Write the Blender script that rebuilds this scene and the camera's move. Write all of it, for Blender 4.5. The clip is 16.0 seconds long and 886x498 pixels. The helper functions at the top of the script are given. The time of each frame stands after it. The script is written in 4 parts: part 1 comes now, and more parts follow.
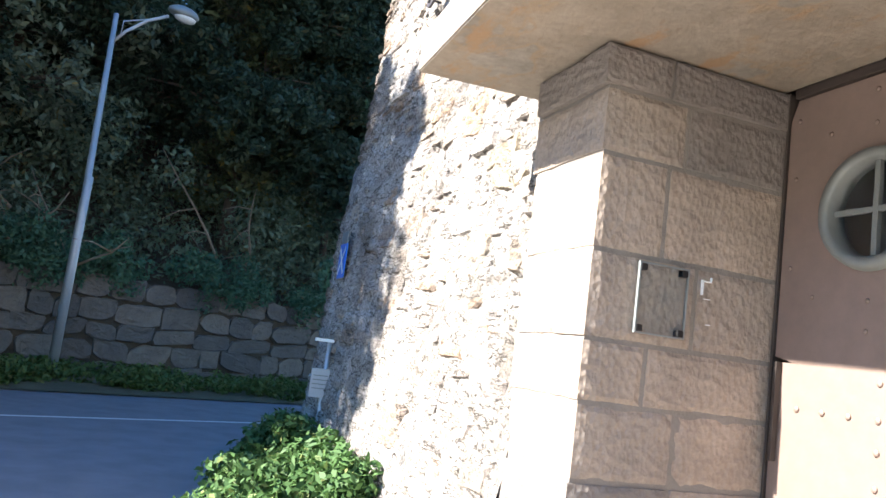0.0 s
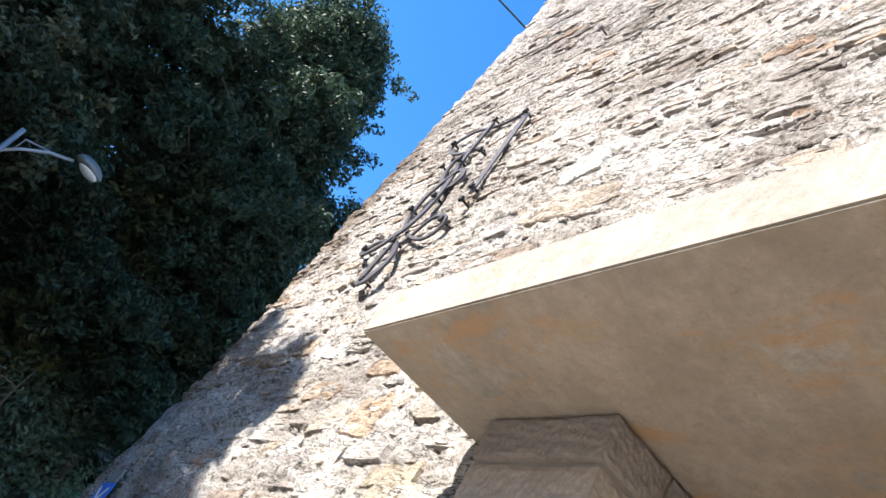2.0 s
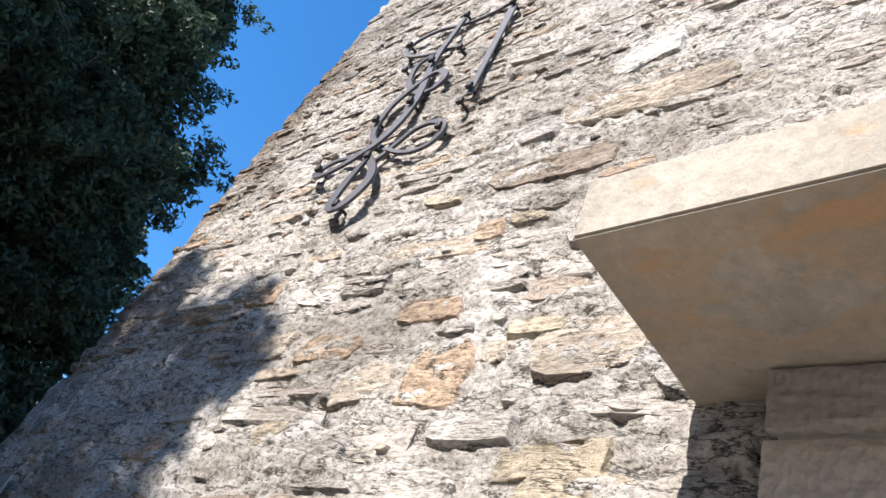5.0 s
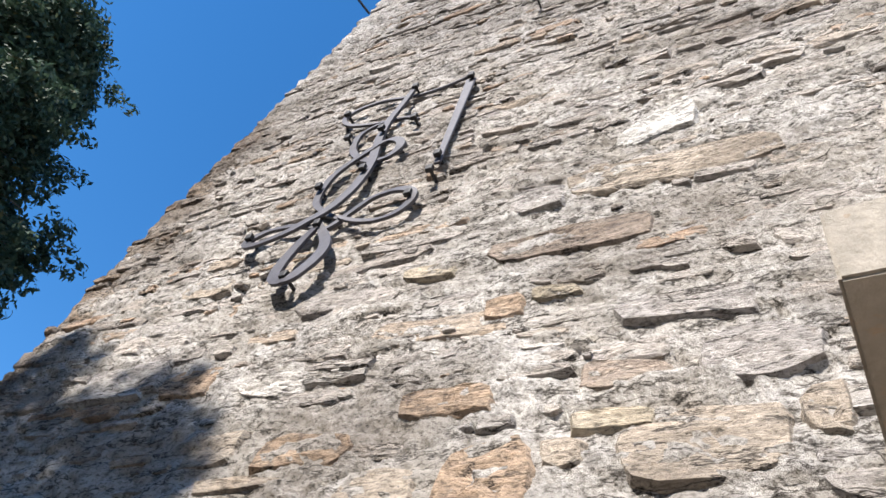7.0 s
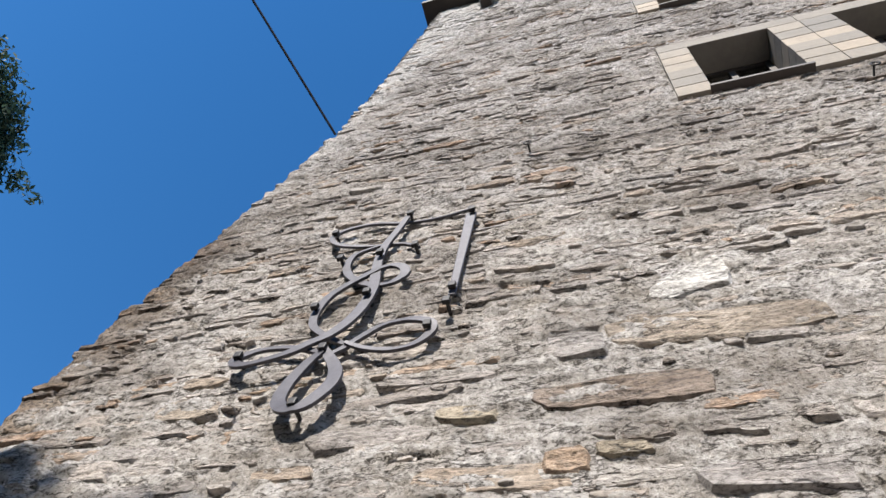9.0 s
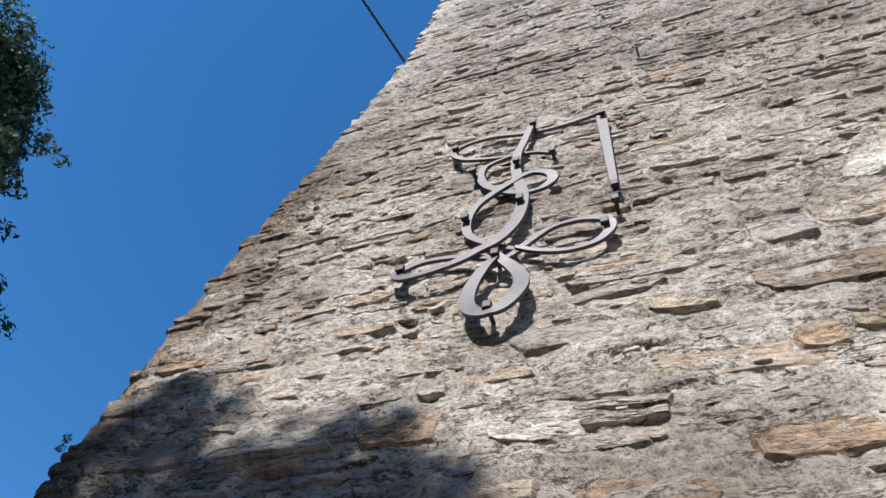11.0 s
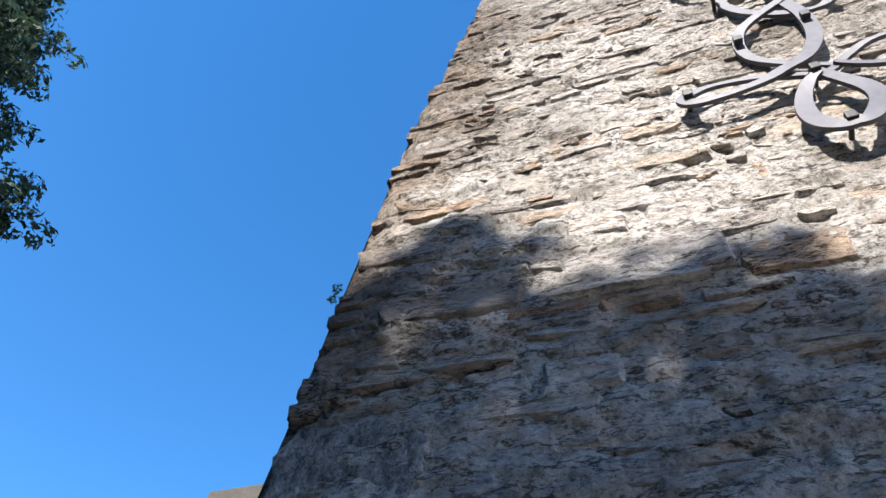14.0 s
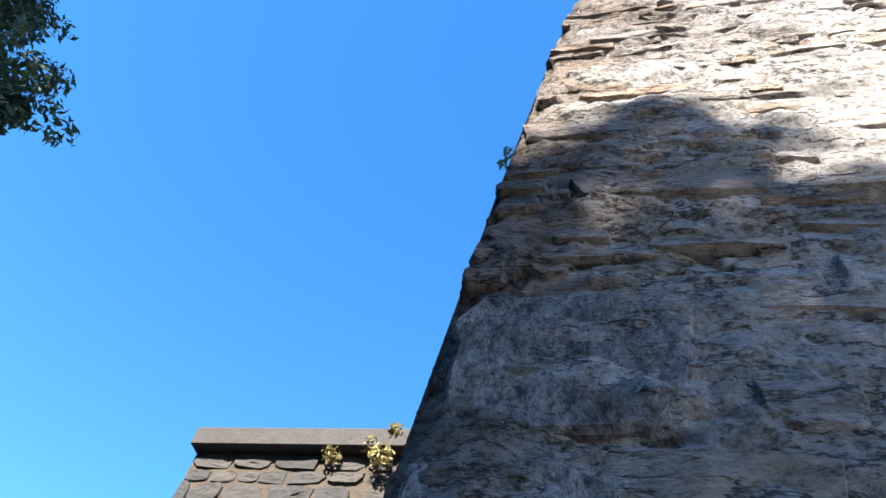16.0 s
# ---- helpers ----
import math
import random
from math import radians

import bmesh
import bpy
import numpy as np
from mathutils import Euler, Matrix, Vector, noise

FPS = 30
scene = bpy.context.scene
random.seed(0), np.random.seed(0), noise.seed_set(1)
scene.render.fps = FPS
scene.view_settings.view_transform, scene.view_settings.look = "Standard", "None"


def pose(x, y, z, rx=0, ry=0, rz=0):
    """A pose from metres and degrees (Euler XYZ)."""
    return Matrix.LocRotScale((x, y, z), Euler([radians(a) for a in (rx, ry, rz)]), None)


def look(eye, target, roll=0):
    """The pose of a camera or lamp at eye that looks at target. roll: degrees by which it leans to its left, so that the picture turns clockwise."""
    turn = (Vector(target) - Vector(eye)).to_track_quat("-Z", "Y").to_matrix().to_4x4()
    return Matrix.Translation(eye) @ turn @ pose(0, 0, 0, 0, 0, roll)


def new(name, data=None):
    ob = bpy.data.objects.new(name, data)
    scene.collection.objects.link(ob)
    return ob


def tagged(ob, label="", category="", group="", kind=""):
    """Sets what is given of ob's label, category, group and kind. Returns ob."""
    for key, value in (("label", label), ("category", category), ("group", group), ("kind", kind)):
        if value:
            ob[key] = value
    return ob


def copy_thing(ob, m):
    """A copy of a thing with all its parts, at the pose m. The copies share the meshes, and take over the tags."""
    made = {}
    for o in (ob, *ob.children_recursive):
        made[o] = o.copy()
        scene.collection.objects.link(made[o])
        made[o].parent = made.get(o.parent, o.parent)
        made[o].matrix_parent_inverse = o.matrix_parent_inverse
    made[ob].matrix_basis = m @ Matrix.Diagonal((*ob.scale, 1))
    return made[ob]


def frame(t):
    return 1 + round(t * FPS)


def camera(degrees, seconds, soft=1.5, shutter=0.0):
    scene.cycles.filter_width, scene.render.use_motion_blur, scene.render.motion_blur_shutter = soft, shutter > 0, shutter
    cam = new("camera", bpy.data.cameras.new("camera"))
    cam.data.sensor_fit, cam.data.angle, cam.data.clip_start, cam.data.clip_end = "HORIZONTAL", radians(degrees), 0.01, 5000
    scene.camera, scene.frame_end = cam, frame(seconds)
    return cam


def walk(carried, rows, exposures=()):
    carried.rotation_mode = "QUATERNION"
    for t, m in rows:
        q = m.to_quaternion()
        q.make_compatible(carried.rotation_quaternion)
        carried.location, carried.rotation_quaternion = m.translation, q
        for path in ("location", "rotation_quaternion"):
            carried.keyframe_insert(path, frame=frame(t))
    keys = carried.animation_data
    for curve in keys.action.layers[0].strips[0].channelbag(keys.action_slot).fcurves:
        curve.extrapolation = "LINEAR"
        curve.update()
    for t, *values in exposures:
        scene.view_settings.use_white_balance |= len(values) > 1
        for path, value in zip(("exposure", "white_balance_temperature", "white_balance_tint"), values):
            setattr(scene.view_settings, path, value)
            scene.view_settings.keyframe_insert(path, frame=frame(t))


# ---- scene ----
cam = camera(60.3, 16.0)
PATH = [
    (0, (-1.581, -2.671, 1.373), (-0.92, -0.802, 1.639), 7.5),
    (0.5, (-1.605, -2.399, 1.344), (-0.845, -0.588, 1.723), 14.8),
    (1, (-1.667, -2.143, 1.363), (-0.84, -0.428, 1.975), 23.3),
    (1.5, (-1.613, -1.886, 1.409), (-0.887, -0.281, 2.356), 31.8),
    (2, (-1.587, -1.654, 1.411), (-0.937, -0.139, 2.543), 35.2),
    (2.5, (-1.643, -1.365, 1.41), (-0.895, 0.105, 2.542), 33.6),
    (3, (-1.665, -1.075, 1.433), (-0.884, 0.342, 2.609), 33.1),
    (3.5, (-1.653, -0.802, 1.432), (-0.892, 0.554, 2.69), 33.7),
    (4, (-1.654, -0.527, 1.437), (-0.824, 0.793, 2.689), 31.5),
    (4.2, (-1.659, -0.414, 1.446), (-0.774, 0.897, 2.67), 29.8),
    (6.3, (-1.581, 0.682, 1.588), (-0.532, 1.695, 2.957), 20.0),
    (6.5, (-1.578, 0.768, 1.597), (-0.532, 1.73, 3.005), 19.5),
    (7, (-1.541, 0.961, 1.622), (-0.559, 1.785, 3.157), 19.5),
    (7.5, (-1.568, 1.129, 1.66), (-0.661, 1.809, 3.309), 19.2),
    (8, (-1.692, 1.296, 1.65), (-0.853, 1.831, 3.385), 18.0),
    (8.2, (-1.71, 1.352, 1.657), (-0.911, 1.845, 3.423), 18.2),
    (10.3, (-1.735, 2.235, 1.63), (-0.876, 2.716, 3.371), 13.7),
    (10.5, (-1.719, 2.314, 1.611), (-0.842, 2.815, 3.337), 13.5),
    (11, (-1.695, 2.538, 1.573), (-0.775, 3.055, 3.272), 12.5),
    (11.5, (-1.757, 2.847, 1.577), (-0.745, 3.361, 3.224), 9.5),
    (12, (-1.799, 3.059, 1.586), (-0.741, 3.595, 3.196), 8.2),
    (12.5, (-1.765, 3.305, 1.602), (-0.711, 3.837, 3.217), 7.2),
    (13, (-1.709, 3.589, 1.62), (-0.661, 4.098, 3.246), 6.6),
    (13.5, (-1.662, 3.849, 1.615), (-0.589, 4.353, 3.226), 6.7),
    (14, (-1.58, 4.104, 1.62), (-0.472, 4.611, 3.206), 7.4),
    (14.5, (-1.461, 4.327, 1.614), (-0.337, 4.849, 3.183), 9.1),
    (15, (-1.338, 4.592, 1.661), (-0.184, 5.083, 3.219), 10.4),
    (15.5, (-1.216, 4.821, 1.724), (-0.041, 5.28, 3.276), 12.4),
    (16, (-1.056, 4.962, 1.772), (0.073, 5.449, 3.349), 15.8),
]
EXPOSURES = [(0, 2.62), (1, 2.45), (2, 2.05), (3.5, 1.82), (4.2, 1.75), (6.3, 1.55), (7, 1.42), (8.2, 1.15), (10.3, 1.1), (11, 1.1), (12.5, 1.32), (13.5, 1.6), (14.5, 2.0), (16, 2.3)]
walk(cam, [(t, look(eye, target, roll)) for t, eye, target, roll in PATH], EXPOSURES)

# sun: shines on the tower's front from the far side of the road, 40 degrees up
SUN_EL, SUN_SIDE = 38.5, 4.0
sun_dir = Vector((-math.cos(radians(SUN_EL)) * math.cos(radians(SUN_SIDE)), math.cos(radians(SUN_EL)) * math.sin(radians(SUN_SIDE)), math.sin(radians(SUN_EL))))
sun_data = bpy.data.lights.new("sun", "SUN")
sun_data.energy, sun_data.angle, sun_data.color = 5.0, radians(0.6), (1.0, 0.945, 0.87)
sun = new("sun", sun_data)
sun.matrix_world = look((-20, 0, 30), Vector((-20, 0, 30)) - sun_dir)

world = bpy.data.worlds.new("world")
scene.world = world
world.use_nodes = True
wn, wl = world.node_tree.nodes, world.node_tree.links
wn.clear()
sky = wn.new("ShaderNodeTexSky")
sky.sky_type, sky.sun_disc = "NISHITA", False
sky.sun_elevation, sky.sun_rotation = radians(SUN_EL), math.atan2(sun_dir.x, sun_dir.y)
sky.air_density, sky.dust_density, sky.ozone_density = 1.0, 0.1, 3.0
back = wn.new("ShaderNodeBackground")
back.inputs["Strength"].default_value = 0.10
wout = wn.new("ShaderNodeOutputWorld")
rich = wn.new("ShaderNodeHueSaturation")
rich.inputs["Saturation"].default_value = 1.29
rich.inputs["Hue"].default_value = 0.501
wl.new(sky.outputs[0], rich.inputs["Color"])
wl.new(rich.outputs[0], back.inputs[0])
wl.new(back.outputs[0], wout.inputs[0])


# ---- materials ----
def mat(name):
    m = bpy.data.materials.new(name)
    m.use_nodes = True
    nt = m.node_tree
    return m, nt, nt.nodes["Principled BSDF"]


def node(nt, kind, **values):
    n = nt.nodes.new(kind)
    for k, v in values.items():
        n.inputs[k.replace("_", " ")].default_value = v
    return n


def coords(nt, scale=(1, 1, 1), use="pos"):
    """World position (or object space), scaled per axis."""
    mp = nt.nodes.new("ShaderNodeMapping")
    mp.inputs["Scale"].default_value = scale
    if use == "pos":
        g = nt.nodes.new("ShaderNodeNewGeometry")
        nt.links.new(g.outputs["Position"], mp.inputs[0])
    else:
        g = nt.nodes.new("ShaderNodeTexCoord")
        nt.links.new(g.outputs["Object"], mp.inputs[0])
    return mp.outputs[0]


def noise_tex(nt, vec, scale, detail=5.0, rough=0.6):
    n = node(nt, "ShaderNodeTexNoise", Scale=scale, Detail=detail, Roughness=rough)
    nt.links.new(vec, n.inputs["Vector"])
    return n.outputs["Fac"]


def ramp(nt, fac, stops):
    r = nt.nodes.new("ShaderNodeValToRGB")
    els = r.color_ramp.elements
    while len(els) < len(stops):
        els.new(0.5)
    for e, (p, c) in zip(els, stops):
        e.position, e.color = p, (*c, 1) if len(c) == 3 else c
    nt.links.new(fac, r.inputs[0])
    return r.outputs[0]


def mix(nt, fac, a, b, kind="MIX"):
    m = nt.nodes.new("ShaderNodeMix")
    m.data_type, m.blend_type = "RGBA", kind
    for sock, v in ((m.inputs[0], fac), (m.inputs[6], a), (m.inputs[7], b)):
        if isinstance(v, (int, float)):
            sock.default_value = v
        elif isinstance(v, tuple):
            sock.default_value = (*v, 1)
        else:
            nt.links.new(v, sock)
    return m.outputs[2]


def bump(nt, bsdf, height, strength, distance):
    b = nt.nodes.new("ShaderNodeBump")
    b.inputs["Strength"].default_value, b.inputs["Distance"].default_value = strength, distance
    nt.links.new(height, b.inputs["Height"])
    nt.links.new(b.outputs[0], bsdf.inputs["Normal"])


def random_of(nt, islands):
    if islands:
        g = nt.nodes.new("ShaderNodeNewGeometry")
        return g.outputs["Random Per Island"]
    return nt.nodes.new("ShaderNodeObjectInfo").outputs["Random"]


GREY, BEIGE, PALE, TAN, ORANGE, BROWN = (0.305, 0.287, 0.277), (0.37, 0.337, 0.31), (0.422, 0.406, 0.388), (0.329, 0.276, 0.223), (0.335, 0.229, 0.155), (0.248, 0.208, 0.177)


def rubble_material(name, islands, tint=None):
    """Layered schist: bedding streaks along the courses, blotches, flaky relief."""
    m, nt, b = mat(name)
    vec = coords(nt, (1, 0.75, 1.6))
    fine = noise_tex(nt, vec, 26, 8, 0.7)
    blot = noise_tex(nt, coords(nt, (1, 1, 1.3)), 5, 4, 0.6)
    lichen = noise_tex(nt, coords(nt), 14, 6, 0.7)
    if tint:
        base = mix(nt, blot, tuple(c * 0.82 for c in tint), tuple(min(1, c * 1.15) for c in tint))
    else:
        base = ramp(nt, random_of(nt, islands), [(0.0, BROWN), (0.16, GREY), (0.34, BEIGE), (0.55, GREY), (0.68, PALE), (0.84, BEIGE), (0.91, TAN), (0.99, ORANGE)])
    dark = ramp(nt, fine, [(0.34, (0.28, 0.265, 0.25)), (0.46, (0.88, 0.865, 0.85)), (0.64, (1.28, 1.26, 1.24))])
    pits = noise_tex(nt, coords(nt, (1, 0.6, 1.5)), 60, 5, 0.75)
    dark = mix(nt, 1.0, dark, ramp(nt, pits, [(0.37, (0.38, 0.36, 0.345)), (0.46, (1, 1, 1)), (0.6, (1.06, 1.06, 1.06)), (0.68, (1.25, 1.24, 1.22))]), "MULTIPLY")
    col = mix(nt, 1.0, base, dark, "MULTIPLY")
    col = mix(nt, ramp(nt, blot, [(0.42, (0, 0, 0)), (0.7, (0.2, 0.2, 0.2) if tint else (0.5, 0.5, 0.5))]), col, (0.37, 0.34, 0.305))
    col = mix(nt, ramp(nt, lichen, [(0.62, (0, 0, 0)), (0.72, (0.7, 0.7, 0.7))]), col, (0.22, 0.18, 0.145))
    col = mix(nt, 1.0, col, ramp(nt, noise_tex(nt, coords(nt, (1, 1, 1.6)), 0.9, 5, 0.65), [(0.34, (0.50, 0.47, 0.445)), (0.5, (0.95, 0.945, 0.94)), (0.6, (1.05, 1.04, 1.03))]), "MULTIPLY")
    streak = noise_tex(nt, coords(nt, (1, 0.3, 2.6)), 20, 7, 0.72)
    col = mix(nt, 1.0, col, ramp(nt, streak, [(0.32, (0.5, 0.48, 0.46)), (0.44, (0.95, 0.945, 0.94)), (0.62, (1.16, 1.14, 1.12))]), "MULTIPLY")
    crack = crack_lines(nt, (1, 0.42, 2.0), 5.5, 0.010, 0.52 if tint else 0.48)
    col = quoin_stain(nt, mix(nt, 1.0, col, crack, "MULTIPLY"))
    nt.links.new(col, b.inputs["Base Color"])
    b.inputs["Roughness"].default_value = 0.88
    h = mix(nt, 0.45, mix(nt, 0.5, fine, streak), pits)
    bump(nt, b, mix(nt, 1.0, h, crack, "MULTIPLY"), 1.0, 0.04)
    return m


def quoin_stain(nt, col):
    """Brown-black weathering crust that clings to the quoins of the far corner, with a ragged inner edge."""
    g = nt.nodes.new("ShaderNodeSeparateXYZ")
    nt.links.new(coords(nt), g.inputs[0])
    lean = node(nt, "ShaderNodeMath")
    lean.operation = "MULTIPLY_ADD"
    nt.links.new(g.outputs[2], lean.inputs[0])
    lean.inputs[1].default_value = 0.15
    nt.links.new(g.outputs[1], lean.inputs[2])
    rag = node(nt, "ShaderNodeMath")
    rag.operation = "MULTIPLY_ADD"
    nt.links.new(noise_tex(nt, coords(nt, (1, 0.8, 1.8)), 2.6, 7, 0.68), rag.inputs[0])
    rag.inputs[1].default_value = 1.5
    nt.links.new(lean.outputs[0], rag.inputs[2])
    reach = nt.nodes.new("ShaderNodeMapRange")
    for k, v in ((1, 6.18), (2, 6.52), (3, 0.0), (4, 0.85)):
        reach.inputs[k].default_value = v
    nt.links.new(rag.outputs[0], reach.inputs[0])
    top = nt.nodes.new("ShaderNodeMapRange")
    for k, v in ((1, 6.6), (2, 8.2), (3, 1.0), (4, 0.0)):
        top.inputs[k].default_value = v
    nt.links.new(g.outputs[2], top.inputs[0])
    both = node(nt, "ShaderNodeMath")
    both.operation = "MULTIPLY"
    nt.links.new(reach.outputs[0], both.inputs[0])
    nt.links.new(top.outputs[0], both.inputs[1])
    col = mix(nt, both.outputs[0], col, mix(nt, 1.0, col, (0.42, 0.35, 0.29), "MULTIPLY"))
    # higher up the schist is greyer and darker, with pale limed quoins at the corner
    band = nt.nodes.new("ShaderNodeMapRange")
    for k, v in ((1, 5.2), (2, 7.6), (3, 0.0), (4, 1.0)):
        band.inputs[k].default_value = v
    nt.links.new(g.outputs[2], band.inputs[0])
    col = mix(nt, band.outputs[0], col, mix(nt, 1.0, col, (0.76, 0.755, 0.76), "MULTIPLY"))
    quoin = nt.nodes.new("ShaderNodeMapRange")
    for k, v in ((1, 6.45), (2, 6.6), (3, 0.0), (4, 1.0)):
        quoin.inputs[k].default_value = v
    nt.links.new(rag.outputs[0], quoin.inputs[0])
    lime = node(nt, "ShaderNodeMath")
    lime.operation = "MULTIPLY"
    nt.links.new(quoin.outputs[0], lime.inputs[0])
    high = nt.nodes.new("ShaderNodeMapRange")
    for k, v in ((1, 7.0), (2, 7.6), (3, 0.0), (4, 0.75)):
        high.inputs[k].default_value = v
    nt.links.new(g.outputs[2], high.inputs[0])
    nt.links.new(high.outputs[0], lime.inputs[1])
    return mix(nt, lime.outputs[0], col, mix(nt, 0.5, (0.44, 0.43, 0.41), col))


def crack_lines(nt, stretch, scale, width=0.012, gate=0.5):
    """Thin dark crevices that wander along the bedding; white where there is none."""
    n = noise_tex(nt, coords(nt, stretch), scale, 6, 0.62)
    line = ramp(nt, n, [(0.5 - 2.2 * width, (1, 1, 1)), (0.5 - 0.4 * width, (0.16, 0.145, 0.13)), (0.5 + 0.4 * width, (0.16, 0.145, 0.13)), (0.5 + 1.6 * width, (1, 1, 1))])
    here = ramp(nt, noise_tex(nt, coords(nt, (1, 1, 1.5)), scale * 0.55, 3, 0.6), [(gate - 0.04, (0, 0, 0)), (gate + 0.05, (1, 1, 1))])
    return mix(nt, here, (1.0, 1.0, 1.0), line)


def mortar_material():
    m, nt, b = mat("lime_mortar")
    n1, n2 = noise_tex(nt, coords(nt), 18, 8, 0.7), noise_tex(nt, coords(nt), 2.2, 4, 0.6)
    col = ramp(nt, n1, [(0.34, (0.12, 0.108, 0.096)), (0.47, (0.365, 0.345, 0.325)), (0.64, (0.51, 0.485, 0.462))])
    col = mix(nt, ramp(nt, n2, [(0.4, (0, 0, 0)), (0.65, (0.6, 0.6, 0.6))]), col, (0.24, 0.21, 0.175))
    col = mix(nt, 1.0, col, ramp(nt, noise_tex(nt, coords(nt, (1, 1, 1.6)), 0.9, 5, 0.65), [(0.34, (0.55, 0.52, 0.495)), (0.5, (0.95, 0.945, 0.94)), (0.6, (1.05, 1.04, 1.03))]), "MULTIPLY")
    crack = crack_lines(nt, (1, 0.5, 1.7), 7.0, 0.014, 0.44)
    col = mix(nt, 1.0, col, crack, "MULTIPLY")
    pock = ramp(nt, noise_tex(nt, coords(nt, (1, 0.7, 1.3)), 55, 5, 0.7), [(0.375, (0.33, 0.31, 0.295)), (0.46, (1, 1, 1)), (0.64, (1.16, 1.15, 1.145))])
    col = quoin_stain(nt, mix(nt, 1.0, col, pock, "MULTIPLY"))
    nt.links.new(col, b.inputs["Base Color"])
    b.inputs["Roughness"].default_value = 0.92
    bump(nt, b, mix(nt, 0.5, n1, noise_tex(nt, coords(nt), 60, 5, 0.75)), 1.0, 0.048)
    return m


def plain_stone(name, lo, hi, scale, depth, stretch=(1, 1, 1), rust=0.0, islands=None, stipple=0.0):
    m, nt, b = mat(name)
    n1, n2 = noise_tex(nt, coords(nt, stretch), scale, 8, 0.7), noise_tex(nt, coords(nt), 2.5, 5, 0.6)
    col = mix(nt, n1, lo, hi)
    if islands is not None:
        col = mix(nt, 1.0, col, ramp(nt, random_of(nt, islands), [(0.0, (0.60, 0.60, 0.61)), (0.5, (0.95, 0.90, 0.84)), (1.0, (1.25, 1.12, 0.98))]), "MULTIPLY")
    col = mix(nt, ramp(nt, n2, [(0.4, (0, 0, 0)), (0.75, (0.5, 0.5, 0.5))]), col, tuple(c * 0.6 for c in lo))
    if rust:
        r = ramp(nt, noise_tex(nt, coords(nt, (1.7, 0.6, 1)), 3.2, 9, 0.68), [(0.57, (0, 0, 0)), (0.64, (rust, rust, rust))])
        col = mix(nt, r, col, (0.27, 0.15, 0.07))
        wash = noise_tex(nt, coords(nt, (1.0, 0.6, 1)), 1.15, 7, 0.58)
        under = nt.nodes.new("ShaderNodeSeparateXYZ")
        nt.links.new(nt.nodes.new("ShaderNodeNewGeometry").outputs["Normal"], under.inputs[0])
        down = node(nt, "ShaderNodeMath", Value=0.0)
        down.operation = "LESS_THAN"
        nt.links.new(under.outputs[2], down.inputs[0])
        down.inputs[1].default_value = -0.5
        rim = ramp(nt, wash, [(0.455, (0, 0, 0)), (0.468, (0.62, 0.62, 0.62)), (0.485, (0.24, 0.24, 0.24)), (0.62, (0.12, 0.12, 0.12))])
        col = mix(nt, mix(nt, 1.0, rim, down.outputs[0], "MULTIPLY"), col, (0.25, 0.17, 0.095))
        spots = ramp(nt, noise_tex(nt, coords(nt), 26, 2, 0.4), [(0.70, (0, 0, 0)), (0.74, (0.7, 0.7, 0.7))])
        col = mix(nt, spots, col, (0.2, 0.15, 0.11))
    nt.links.new(col, b.inputs["Base Color"])
    b.inputs["Roughness"].default_value = 0.85
    if stipple:
        vo = node(nt, "ShaderNodeTexVoronoi", Scale=stipple)
        nt.links.new(coords(nt, (1, 1, 0.7)), vo.inputs["Vector"])
        n1 = mix(nt, 0.55, n1, vo.outputs["Distance"])
    bump(nt, b, n1, 0.9, depth)
    return m


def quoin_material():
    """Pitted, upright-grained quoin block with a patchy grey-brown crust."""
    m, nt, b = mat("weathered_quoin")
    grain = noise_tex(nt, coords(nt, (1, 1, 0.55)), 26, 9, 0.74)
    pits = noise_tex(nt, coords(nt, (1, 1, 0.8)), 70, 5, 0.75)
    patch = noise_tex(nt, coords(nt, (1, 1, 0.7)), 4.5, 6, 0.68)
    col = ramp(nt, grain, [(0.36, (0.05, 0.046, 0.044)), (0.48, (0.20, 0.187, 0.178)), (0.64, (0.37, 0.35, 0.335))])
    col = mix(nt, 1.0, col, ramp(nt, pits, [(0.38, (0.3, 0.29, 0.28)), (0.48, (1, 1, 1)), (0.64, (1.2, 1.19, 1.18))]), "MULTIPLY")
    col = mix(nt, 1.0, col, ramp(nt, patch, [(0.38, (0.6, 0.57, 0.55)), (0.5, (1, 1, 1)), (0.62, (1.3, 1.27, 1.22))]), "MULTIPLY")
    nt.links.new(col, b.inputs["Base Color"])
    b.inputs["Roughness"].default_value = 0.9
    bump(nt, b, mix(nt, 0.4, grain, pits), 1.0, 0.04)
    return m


def simple(name, color, rough=0.5, metal=0.0, var=0.15, scale=30, depth=0.002):
    m, nt, b = mat(name)
    n = noise_tex(nt, coords(nt), scale, 6, 0.65)
    col = mix(nt, n, tuple(c * (1 - var) for c in color), tuple(min(1, c * (1 + var)) for c in color))
    nt.links.new(col, b.inputs["Base Color"])
    b.inputs["Roughness"].default_value, b.inputs["Metallic"].default_value = rough, metal
    bump(nt, b, n, 0.5, depth)
    return m


